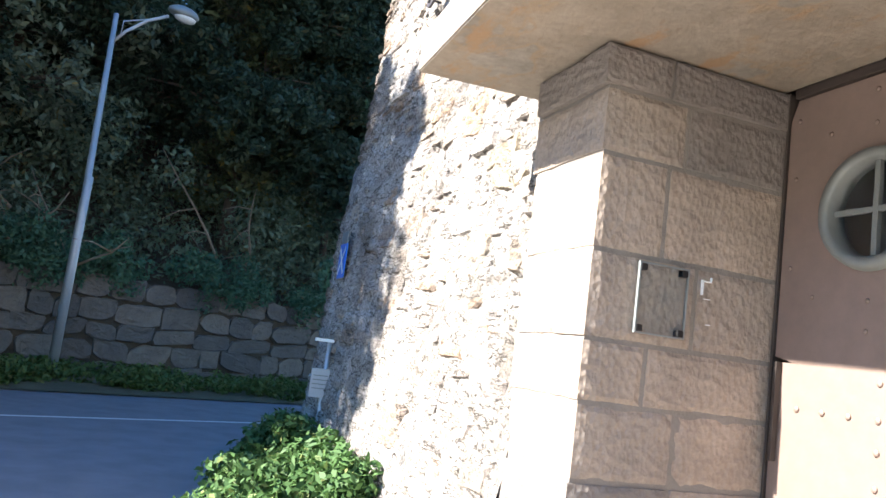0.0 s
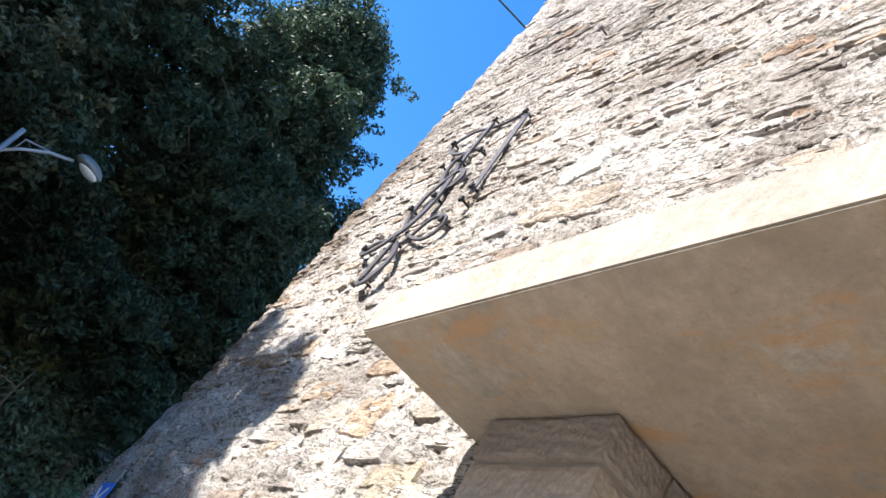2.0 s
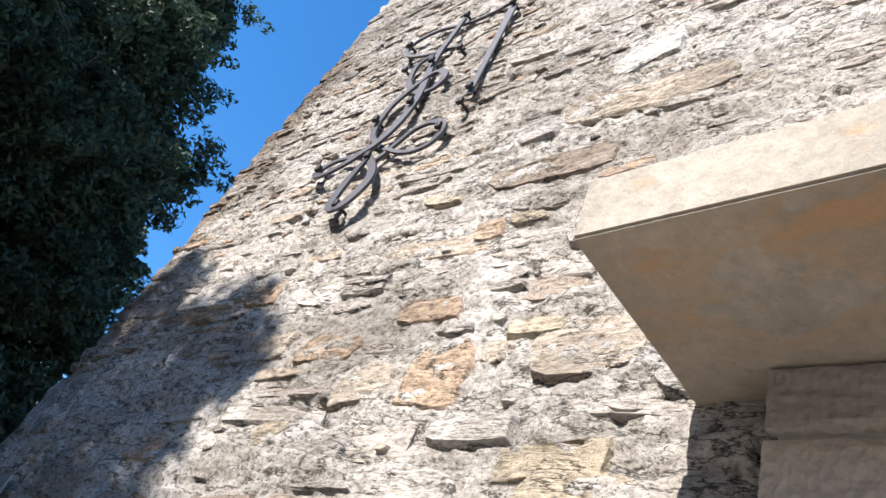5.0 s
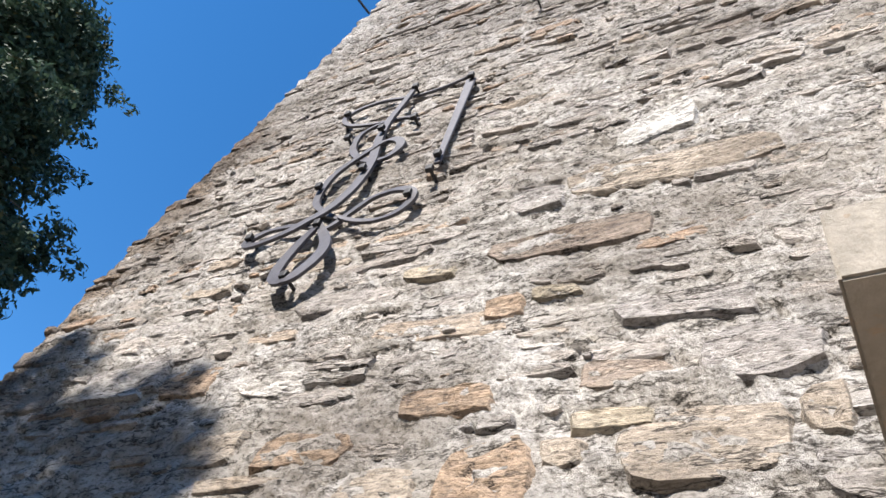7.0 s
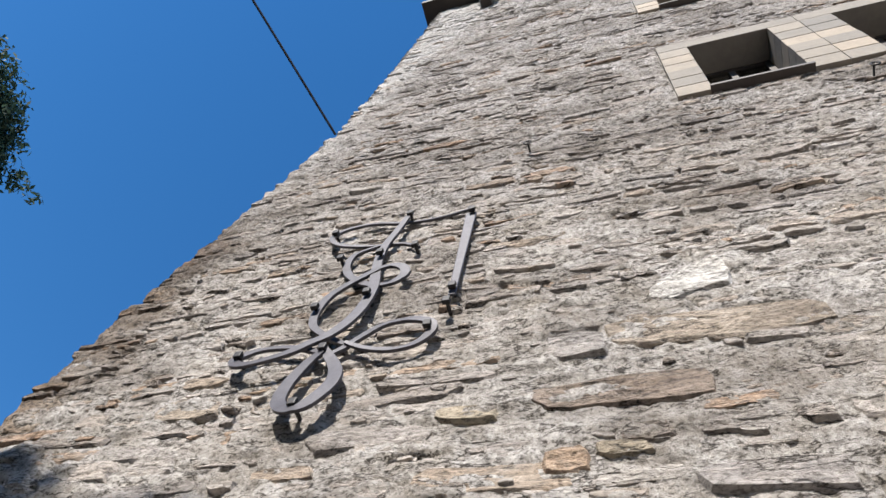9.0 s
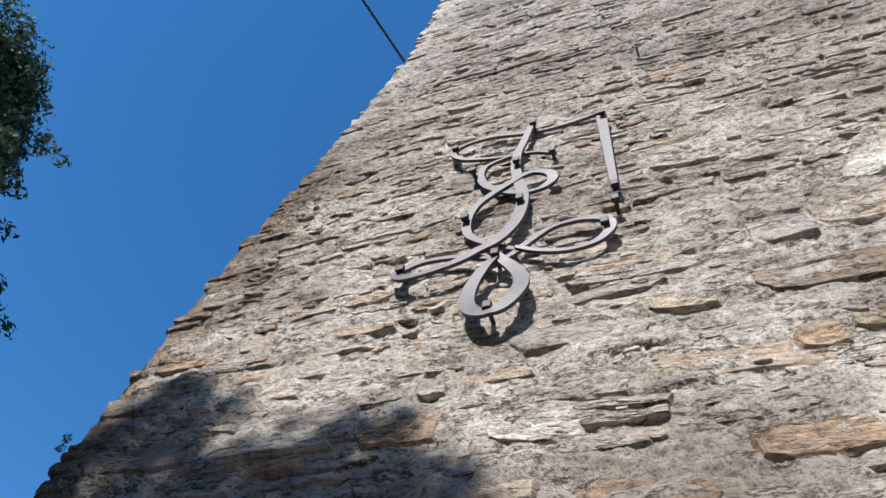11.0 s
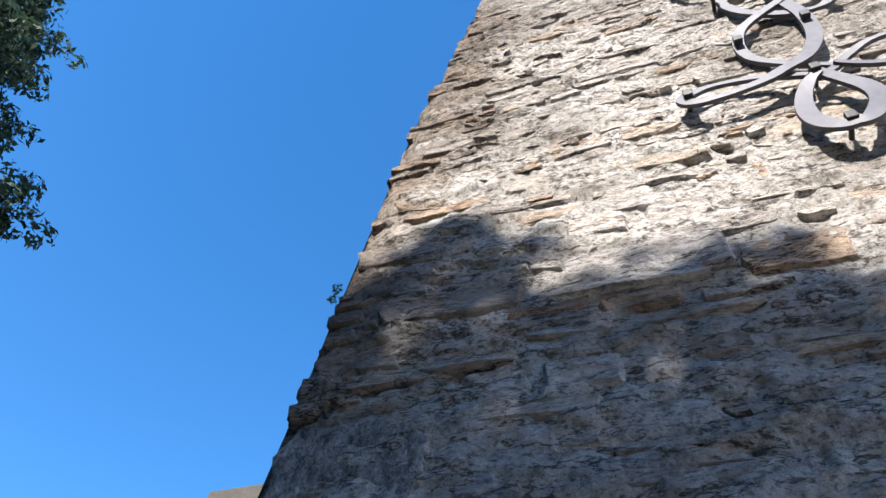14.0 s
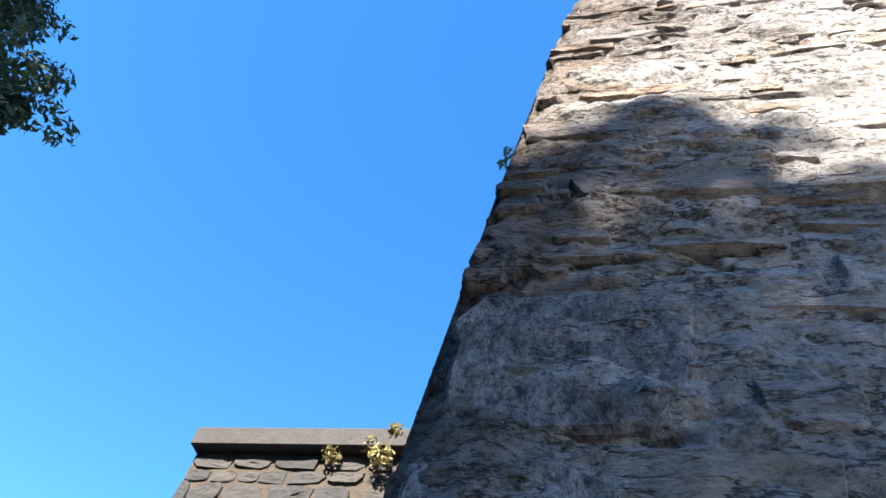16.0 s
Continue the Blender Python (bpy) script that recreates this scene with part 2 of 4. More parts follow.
def leaf_material(name, lo, hi, warm):
    m, nt, b = mat(name)
    col = ramp(nt, random_of(nt, True), [(0.0, lo), (0.55, hi), (0.9, lo), (1.0, warm)])
    patch = noise_tex(nt, coords(nt), 0.5, 3, 0.6)
    col = mix(nt, ramp(nt, patch, [(0.4, (0, 0, 0)), (0.7, (0.6, 0.6, 0.6))]), col, hi)
    nt.links.new(col, b.inputs["Base Color"])
    b.inputs["Roughness"].default_value = 0.6
    b.inputs["Specular IOR Level"].default_value = 0.25
    tr = nt.nodes.new("ShaderNodeBsdfTranslucent")
    nt.links.new(col, tr.inputs[0])
    ms = nt.nodes.new("ShaderNodeMixShader")
    ms.inputs[0].default_value = 0.25
    nt.links.new(b.outputs[0], ms.inputs[1])
    nt.links.new(tr.outputs[0], ms.inputs[2])
    nt.links.new(ms.outputs[0], nt.nodes["Material Output"].inputs[0])
    return m


M_RUBBLE, M_RUBBLE_FAR, M_MORTAR = rubble_material("schist_stone", False), rubble_material("schist_rubble", True), mortar_material()
M_TINT = {k: rubble_material("schist_" + k, False, c) for k, c in dict(grey=GREY, pale=(0.435, 0.419, 0.4), tan=(0.32, 0.275, 0.227), orange=(0.32, 0.237, 0.17), yellow=(0.339, 0.294, 0.224), brown=(0.264, 0.215, 0.178), dark=(0.31, 0.29, 0.27)).items()}
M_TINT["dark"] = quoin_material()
M_TINT["white"] = rubble_material("schist_white", False, (0.54, 0.535, 0.52))
M_ASHLAR = plain_stone("hammered_ashlar", (0.145, 0.123, 0.108), (0.40, 0.357, 0.322), 34, 0.013, (1, 1, 1.2), islands=False, stipple=42.0)
M_JOINT = plain_stone("joint_mortar", (0.15, 0.132, 0.115), (0.25, 0.222, 0.195), 40, 0.006)
M_CONCRETE = plain_stone("cast_concrete", (0.10, 0.087, 0.072), (0.37, 0.33, 0.278), 22, 0.012, rust=0.8)
M_DRESSED = plain_stone("dressed_stone", (0.17, 0.155, 0.135), (0.27, 0.25, 0.22), 16, 0.008, islands=False)
M_BLOCK = plain_stone("retaining_stone", (0.10, 0.094, 0.09), (0.21, 0.195, 0.18), 14, 0.03, islands=False)
M_EARTH = plain_stone("forest_soil", (0.035, 0.026, 0.018), (0.09, 0.065, 0.04), 6, 0.05)
M_VERGE = plain_stone("verge_soil", (0.07, 0.065, 0.035), (0.15, 0.125, 0.075), 12, 0.03)
M_GRAVEL = plain_stone("grey_gravel", (0.34, 0.308, 0.268), (0.47, 0.432, 0.376), 40, 0.01)
M_ASPHALT = plain_stone("asphalt", (0.15, 0.15, 0.17), (0.215, 0.215, 0.24), 60, 0.004)
M_PAINT = simple("road_paint", (0.62, 0.62, 0.6), 0.7, var=0.25, scale=25)
M_IRON = simple("weathered_iron", (0.052, 0.050, 0.060), 0.55, 0.3, 0.5, 22, 0.003)
M_RIVET = simple("black_iron", (0.018, 0.017, 0.018), 0.55, 0.4)
M_DOOR = simple("copper_brown_sheet", (0.21, 0.155, 0.13), 0.5, 0.25, 0.18, 14, 0.003)
M_STEEL = simple("grey_steel", (0.22, 0.24, 0.24), 0.5, 0.4)
M_RING = simple("painted_ring", (0.17, 0.18, 0.172), 0.5, 0.2)
# tree shade on the coping wall is put into this dark colour
M_COPING = plain_stone("shade_toned_coping", (0.026, 0.025, 0.025), (0.07, 0.066, 0.063), 12, 0.02, islands=False)
M_GALV = simple("galvanised_steel", (0.42, 0.44, 0.47), 0.5, 0.5, 0.12)
M_WHITE = simple("white_enamel", (0.72, 0.73, 0.72), 0.45, 0.0, 0.06)
M_BLUE = simple("blue_enamel", (0.012, 0.13, 0.55), 0.4, 0.0, 0.08)
M_DARKWOOD = simple("dark_wood", (0.035, 0.026, 0.022), 0.6, 0.0, 0.3, 12)
M_SLATE = simple("roof_slate", (0.06, 0.06, 0.065), 0.6, 0.0, 0.3, 8, 0.006)
M_BARK = simple("bark", (0.10, 0.075, 0.055), 0.9, 0.0, 0.45, 9, 0.04)
M_DRYWOOD = simple("dead_twig", (0.23, 0.18, 0.13), 0.9, 0.0, 0.3, 9, 0.01)
M_LEAF = leaf_material("forest_leaf", (0.095, 0.132, 0.095), (0.165, 0.205, 0.14), (0.20, 0.15, 0.035))
# darkened copy of forest_leaf: the tall crowns' shade is in its colour
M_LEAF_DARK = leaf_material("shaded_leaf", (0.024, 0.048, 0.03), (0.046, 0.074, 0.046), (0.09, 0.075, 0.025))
M_LEAF2 = leaf_material("warm_leaf", (0.075, 0.105, 0.05), (0.125, 0.15, 0.075), (0.26, 0.19, 0.04))
M_IVY = leaf_material("ivy_leaf", (0.05, 0.12, 0.075), (0.09, 0.18, 0.11), (0.12, 0.2, 0.08))
M_SHRUB = leaf_material("shrub_leaf", (0.085, 0.13, 0.088), (0.15, 0.195, 0.125), (0.2, 0.17, 0.07))
M_BUSH = leaf_material("bush_leaf", (0.04, 0.095, 0.028), (0.07, 0.135, 0.042), (0.2, 0.22, 0.075))
M_GRASS = leaf_material("grass_blade", (0.06, 0.11, 0.03), (0.11, 0.16, 0.045), (0.22, 0.2, 0.08))
M_DRYGRASS = leaf_material("dry_grass", (0.22, 0.19, 0.08), (0.32, 0.27, 0.11), (0.36, 0.28, 0.1))
M_CABLE = simple("black_cable", (0.02, 0.022, 0.03), 0.6)
# grey standing in for the surroundings mirrored in the porthole glass
M_PORT_GREY = simple("porthole_reflection_grey", (0.30, 0.31, 0.32), 0.8)
M_DARK = simple("dark_interior", (0.02, 0.018, 0.016), 0.8)

glass, gnt, gb = mat("clear_glass")
gb.inputs["Base Color"].default_value = (0.95, 0.97, 0.97, 1)
gb.inputs["Roughness"].default_value, gb.inputs["Transmission Weight"].default_value, gb.inputs["IOR"].default_value = 0.03, 1.0, 1.45
M_GLASS = glass
M_PLATE, pnt, _b = mat("acrylic_plate")
clear, sheen, both = pnt.nodes.new("ShaderNodeBsdfTransparent"), pnt.nodes.new("ShaderNodeBsdfGlossy"), pnt.nodes.new("ShaderNodeMixShader")
clear.inputs[0].default_value = (0.93, 0.95, 0.96, 1)
sheen.inputs["Roughness"].default_value = 0.08
both.inputs[0].default_value = 0.035
pnt.links.new(clear.outputs[0], both.inputs[1])
pnt.links.new(sheen.outputs[0], both.inputs[2])
pnt.links.new(both.outputs[0], pnt.nodes["Material Output"].inputs[0])


# ---- mesh helpers ----
def link_mesh(name, bm, material, parent=None, label="", smooth=False):
    me = bpy.data.meshes.new(name)
    bm.to_mesh(me)
    bm.free()
    me.materials.append(material)
    if smooth:
        me.polygons.foreach_set("use_smooth", [True] * len(me.polygons))
    ob = new(name, me)
    ob.parent = parent
    if label:
        ob["label"] = label
    return ob


def part(name, bm, material, parent, label="", smooth=False):
    return link_mesh(name, bm, material, parent, label, smooth)


def raw(name, verts, faces, material, parent=None, smooth=False):
    me = bpy.data.meshes.new(name)
    me.from_pydata([tuple(v) for v in verts], [], faces)
    me.materials.append(material)
    if smooth:
        me.polygons.foreach_set("use_smooth", [True] * len(me.polygons))
    ob = new(name, me)
    ob.parent = parent
    return ob


def group_thing(name, at=(0, 0, 0), **tags):
    e = new(name)
    e.location = at
    return tagged(e, **tags)


def add_box(bm, lo, hi, bevel=0.0):
    g = bmesh.ops.create_cube(bm, size=1.0)
    vs = g["verts"]
    for v in vs:
        v.co = Vector([lo[i] + (hi[i] - lo[i]) * (v.co[i] + 0.5) for i in range(3)])
    if bevel:
        es = list({e for v in vs for e in v.link_edges})
        bmesh.ops.bevel(bm, geom=es, offset=bevel, segments=2, affect="EDGES", profile=0.6)


def box(name, lo, hi, material, parent=None, bevel=0.0, label=""):
    bm = bmesh.new()
    add_box(bm, lo, hi, bevel)
    return link_mesh(name, bm, material, parent, label)


def tube(bm, pts, radii, n=8):
    pts = [Vector(p) for p in pts]
    rings = []
    for i, p in enumerate(pts):
        d = (pts[min(i + 1, len(pts) - 1)] - pts[max(i - 1, 0)]).normalized()
        a = d.orthogonal().normalized()
        b = d.cross(a)
        r = radii[i] if isinstance(radii, (list, tuple)) else radii
        rings.append([bm.verts.new(p + (a * math.cos(k * 2 * math.pi / n) + b * math.sin(k * 2 * math.pi / n)) * r) for k in range(n)])
    for r0, r1 in zip(rings, rings[1:]):
        # keep rings aligned
        off = min(range(n), key=lambda o: (r0[0].co - r1[o].co).length)
        for k in range(n):
            bm.faces.new((r0[k], r0[(k + 1) % n], r1[(k + 1 + off) % n], r1[(k + off) % n]))
    bm.faces.new(rings[0][::-1])
    bm.faces.new(rings[-1])


TABLES = {}


def vnoise(y, z, scale, seed):
    """Smooth value noise on a plane, -1 to 1."""
    if seed not in TABLES:
        TABLES[seed] = np.random.RandomState(seed).uniform(-1, 1, (256, 256))
    tab = TABLES[seed]
    a, b = np.asarray(y) * scale + 1000.0, np.asarray(z) * scale + 1000.0
    i, j = np.floor(a).astype(int), np.floor(b).astype(int)
    u, v = a - i, b - j
    u, v = u * u * (3 - 2 * u), v * v * (3 - 2 * v)
    g = lambda p, q: tab[p % 256, q % 256]
    return (g(i, j) * (1 - u) + g(i + 1, j) * u) * (1 - v) + (g(i, j + 1) * (1 - u) + g(i + 1, j + 1) * u) * v


def fractal(y, z, scale, seed, octaves=4, gain=0.55):
    s, a, out = scale, 1.0, 0.0
    for k in range(octaves):
        out, s, a = out + a * vnoise(y, z, s, seed + k), s * 2.1, a * gain
    return out


# ---- tower ----
def wall_x(z, y=0.0):
    """The tower's front: battered at the foot, upright above; the far corner leans out lower down than the middle does."""
    middle = np.interp(z, [0, 1, 2.4, 2.72, 3.3, 3.6, 5, 20], [-0.10, 0.0, 0.10, 0.125, 0.20, 0.217, 0.222, 0.23])
    corner = np.interp(z, [0, 1, 2.4, 2.7, 3, 3.5, 4.06, 4.5, 5, 20], [-0.10, 0.0, 0.06, 0.085, 0.12, 0.172, 0.19, 0.205, 0.215, 0.23])
    f = np.clip(np.asarray(y) - 3.6, 0, 1)
    return middle * (1 - f) + corner * f


def edge_y(z):
    """The tower's far corner, flaring towards the foot."""
    return np.interp(z, [0, 2.6, 3.0, 3.5, 4.0, 4.4, 4.9, 5.5, 6.0, 6.9, 7.6, 8.2, 8.9, 9.5, 11.4, 20], [5.55, 5.47, 5.455, 5.435, 5.40, 5.36, 5.315, 5.25, 5.14, 4.98, 4.87, 4.76, 4.66, 4.58, 4.52, 4.55])


TOP, NEAR, DEPTH = 16.8, -5.2, 5.6
WINDOWS = [(0.1, 0.84, 7.94, 9.45), (-1.2, -0.46, 7.94, 9.45), (0.1, 0.84, 11.75, 13.2), (-1.2, -0.46, 11.75, 13.2)]
DOOR = (-2.95, 0.56, 0.0, 2.75)


def in_hole(y, z, pad=0.0):
    return any(a - pad < y < b + pad and c - pad < z < d + pad for a, b, c, d in WINDOWS + [DOOR])


tower_wall = group_thing("wall_front", kind="structure", label="tall battered rubble-stone tower wall with pale mortar", category="wall")
# mortar face: a ragged sheet with the openings left out, and returns closing the body behind it


def relief(y, z):
    """How far the lime between and over the stones stands out, in metres."""
    lump = 0.015 * fractal(y * 0.5, z * 1.5, 6.0, 11, 4, 0.62) + 0.007 * fractal(y * 0.6, z * 1.3, 26.0, 21, 3, 0.7)
    crack = np.clip(1 - np.abs(fractal(y * 0.45, z * 1.5, 3.2, 51, 3, 0.6)) * 9, 0, 1) * np.clip(vnoise(y, z, 2.3, 61) + 0.4, 0, 1)
    return 1.2 * lump - 0.05 * crack - 0.004


def flakes(y, z):
    """Broken bedding on the stones' faces."""
    lump = 0.009 * fractal(y * 0.5, z * 1.4, 9.0, 71, 3, 0.65) + 0.004 * fractal(y * 0.6, z * 1.5, 34.0, 81, 2, 0.7)
    crack = np.clip(1 - np.abs(fractal(y * 0.35, z * 1.6, 4.0, 91, 2, 0.6)) * 10, 0, 1) * np.clip(vnoise(y, z, 2.0, 95) + 0.2, 0, 1)
    return lump - 0.032 * crack


zs = np.concatenate([np.arange(0, 2.4, 0.03), np.arange(2.4, 8.2, 0.0165), np.arange(8.2, TOP, 0.035), [TOP]])
us = np.concatenate([np.linspace(0, 0.38, 50, endpoint=False), np.linspace(0.38, 1, 410)])
NY, nz = len(us), len(zs)
ZZ = np.repeat(zs[:, None], NY, 1)
YE = (edge_y(zs) - 0.02)[:, None]
YY = NEAR + (YE - NEAR) * us[None, :]
XX = wall_x(ZZ, YY) - relief(YY, ZZ) + np.clip((YY - (YE - 0.12)) / 0.12, 0, 1) ** 2 * 0.05
yc, zc = (YY[:-1, :-1] + YY[:-1, 1:]) / 2, (ZZ[:-1, :-1] + ZZ[1:, :-1]) / 2
keep = np.ones(yc.shape, bool)
for a, b, c, d in WINDOWS + [DOOR]:
    keep &= ~((a - 0.012 < yc) & (yc < b + 0.012) & (c - 0.012 < zc) & (zc < d + 0.012))
idx = np.arange(nz * NY).reshape(nz, NY)
quads = np.stack([idx[:-1, :-1], idx[1:, :-1], idx[1:, 1:], idx[:-1, 1:]], -1)[keep]


def grid_mesh(name, co, quads, material, parent):
    me = bpy.data.meshes.new(name)
    me.vertices.add(len(co))
    me.vertices.foreach_set("co", np.ascontiguousarray(co, dtype=np.float32).reshape(-1))
    me.loops.add(len(quads) * 4)
    me.loops.foreach_set("vertex_index", np.ascontiguousarray(quads, dtype=np.int32).reshape(-1))
    me.polygons.add(len(quads))
    me.polygons.foreach_set("loop_start", np.arange(0, len(quads) * 4, 4, dtype=np.int32))
    me.polygons.foreach_set("loop_total", np.full(len(quads), 4, dtype=np.int32))
    me.materials.append(material)
    me.update(calc_edges=True)
    ob = new(name, me)
    ob.parent = parent
    return ob


grid_mesh("mortar_face", np.stack([XX, YY, ZZ], -1).reshape(-1, 3), quads, M_MORTAR, tower_wall)
bm = bmesh.new()
prof = [(edge_y(z) - 0.022, z) for z in np.linspace(0, TOP, 40)]
side = [[bm.verts.new((float(wall_x(z, y)) + 0.05, float(y), float(z))), bm.verts.new((DEPTH, float(y), float(z)))] for y, z in prof]
for p, q in zip(side, side[1:]):
    bm.faces.new((p[0], p[1], q[1], q[0]))
near = [bm.verts.new(c) for c in ((0.22, NEAR, 0), (DEPTH, NEAR, 0), (DEPTH, NEAR, TOP), (0.22, NEAR, TOP))]
bm.faces.new(near)
bm.faces.new((near[1], side[0][1], side[-1][1], near[2]))
part("side_wall", bm, M_MORTAR, tower_wall)


def stone_outline(rs, w, h, n, slant):
    """A broken block's outline: a skewed four-sider with a corner or two knocked off and chipped edges."""
    hw, hh = w / 2, h / 2
    corners = []
    for sy, sz in ((-1, -1), (1, -1), (1, 1), (-1, 1)):
        cy, cz = sy * hw * rs.uniform(0.86, 1.04), sz * hh * rs.uniform(0.72, 1.06)
        if rs.rand() < 0.45:
            a, b = rs.uniform(0.25, 0.75) * min(hw, 1.6 * hh), rs.uniform(0.2, 0.6) * hh
            pair = [(cy - sy * a, cz), (cy, cz - sz * b)]
            corners += pair if sy * sz < 0 else pair[::-1]
        else:
            corners.append((cy, cz))
    c = np.array(corners + corners[:1])
    run = np.concatenate([[0], np.cumsum(np.hypot(*(c[1:] - c[:-1]).T))])
    at = (np.arange(n) + rs.uniform(-0.3, 0.3, n)) / n * run[-1] % run[-1]
    at.sort()
    chip = 1 + rs.uniform(-0.07, 0.05, n)
    oy, oz = np.interp(at, run, c[:, 0]) * (1 + (chip - 1) * min(1, h / w)), np.interp(at, run, c[:, 1]) * chip
    return oy, oz + oy * slant


def stone_mesh(rs, w, h, proud, n=10, at=None, rings=2, slant=None):
    """One rubble stone in its own space (x out of the wall is negative): an uneven outline, a broken rim and a flaky face."""
    oy, oz = stone_outline(rs, w, h, n, rs.uniform(-0.08, 0.12) if slant is None else slant)
    tilt_y, tilt_z = rs.uniform(-0.03, 0.03), rs.uniform(-0.07, 0.05)
    rim = min(0.016, 0.16 * h)
    steps = [(1.0, 1.0)] * 2 + [(1 - 2 * rim / w, 1 - 2 * rim / h)] + [(f, f) for f in ((0.45,) if rings == 2 else (0.72, 0.48, 0.24))]
    ys, zs = [], []
    for fy, fz in steps:
        ys.append(oy * max(0.2, fy))
        zs.append(oz * max(0.2, fz))
    ys, zs = np.append(np.concatenate(ys), 0.0), np.append(np.concatenate(zs), 0.0)
    cy, cz = at if at else (rs.uniform(0, 50), rs.uniform(0, 50))
    xs = -proud - flakes(ys + cy, zs + cz) + tilt_y * ys + tilt_z * zs
    xs[:n], xs[n:2 * n] = 0.05, 0.012
    f = []
    for k in range(len(steps) - 1):
        for i in range(n):
            j = (i + 1) % n
            f.append((k * n + i, (k + 1) * n + i, (k + 1) * n + j, k * n + j))
    k = len(steps) - 1
    for i in range(n):
        f.append((k * n + i, len(steps) * n, k * n + (i + 1) % n))
    return list(zip(xs.tolist(), ys.tolist(), zs.tolist())), f


# large stones that stand out: centre y, z, width, height, slant, tint
HEROES = [
    (1.44, 5.01, 0.46, 0.27, -0.3, "white"), (1.84, 4.23, 0.82, 0.23, 0.03, "brown"), (2.47, 4.21, 0.31, 0.14, 0.1, "yellow"), (2.04, 3.85, 0.19, 0.14, -0.15, "orange"), (1.82, 3.88, 0.23, 0.12, 0.09, "yellow"),
    (1.35, 3.68, 0.55, 0.17, 0.1, "grey"), (1.12, 3.4, 0.4, 0.27, 0.1, "grey"), (1.53, 3.38, 0.35, 0.17, 0.12, "brown"), (2.18, 3.37, 0.45, 0.16, 0.04, "orange"), (2.72, 3.22, 0.46, 0.21, 0.05, "orange"),
    (1.94, 2.97, 0.36, 0.38, -0.01, "orange"), (1.71, 3.06, 0.16, 0.15, 0.08, "tan"), (1.31, 3.05, 0.5, 0.36, -0.04, "tan"), (0.98, 3.13, 0.15, 0.22, 0.2, "tan"), (0.94, 2.88, 0.2, 0.2, 0.2, "grey"),
    (2.0, 4.6, 0.29, 0.26, -0.02, "grey"), (1.39, 4.62, 1.0, 0.22, 0.12, "tan"), (2.33, 2.96, 0.31, 0.28, -0.08, "tan"), (1.56, 3.19, 0.3, 0.13, 0.06, "yellow"),
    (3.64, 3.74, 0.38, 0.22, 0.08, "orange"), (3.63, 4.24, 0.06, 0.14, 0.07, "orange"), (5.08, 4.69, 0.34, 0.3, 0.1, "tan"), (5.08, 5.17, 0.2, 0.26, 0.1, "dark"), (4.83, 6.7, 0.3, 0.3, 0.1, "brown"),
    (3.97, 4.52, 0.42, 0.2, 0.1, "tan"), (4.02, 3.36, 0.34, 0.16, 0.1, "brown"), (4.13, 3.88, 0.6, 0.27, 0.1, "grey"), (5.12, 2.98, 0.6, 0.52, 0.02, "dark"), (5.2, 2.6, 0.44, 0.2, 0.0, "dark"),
    (4.66, 2.86, 0.22, 0.2, 0.01, "grey"), (4.65, 4.13, 0.28, 0.15, 0.03, "pale"), (5.11, 4.21, 0.44, 0.2, 0.05, "grey"), (1.29, 2.56, 0.44, 0.17, -0.08, "yellow"), (2.75, 2.71, 0.25, 0.16, -0.1, "yellow"),
    (1.43, 1.94, 0.4, 0.33, 0.08, "tan"), (1.14, 2.42, 0.5, 0.27, 0.1, "yellow"), (0.85, 1.96, 0.2, 0.31, 0.08, "tan"), (3.51, 2.27, 0.5, 0.28, 0.05, "brown"), (2.79, 2.29, 0.5, 0.27, 0.05, "brown"),
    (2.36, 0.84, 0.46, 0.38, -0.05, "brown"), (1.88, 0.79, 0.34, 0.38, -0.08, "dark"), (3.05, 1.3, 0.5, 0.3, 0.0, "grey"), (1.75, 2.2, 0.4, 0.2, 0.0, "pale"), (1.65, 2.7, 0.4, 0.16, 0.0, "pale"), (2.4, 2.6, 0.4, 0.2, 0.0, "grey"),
    (5.02, 5.62, 0.24, 0.26, 0.1, "brown"), (4.95, 6.05, 0.26, 0.22, 0.1, "tan"), (4.2, 4.22, 0.46, 0.14, 0.06, "grey"), (3.1, 3.62, 0.4, 0.2, 0.08, "pale"), (3.2, 3.28, 0.3, 0.22, 0.05, "tan"),
    (1.85, 8.1, 0.42, 0.09, 0.02, "pale"), (4.5, 8.7, 0.34, 0.2, 0.05, "pale"), (4.42, 9.6, 0.3, 0.2, 0.05, "pale"), (4.4, 10.4, 0.34, 0.2, 0.05, "pale"), (4.35, 11.3, 0.36, 0.2, 0.05, "pale"), (4.5, 9.15, 0.3, 0.16, 0.05, "pale"), (4.6, 8.25, 0.3, 0.18, 0.05, "pale"), (4.66, 7.75, 0.3, 0.16, 0.05, "pale"),
]


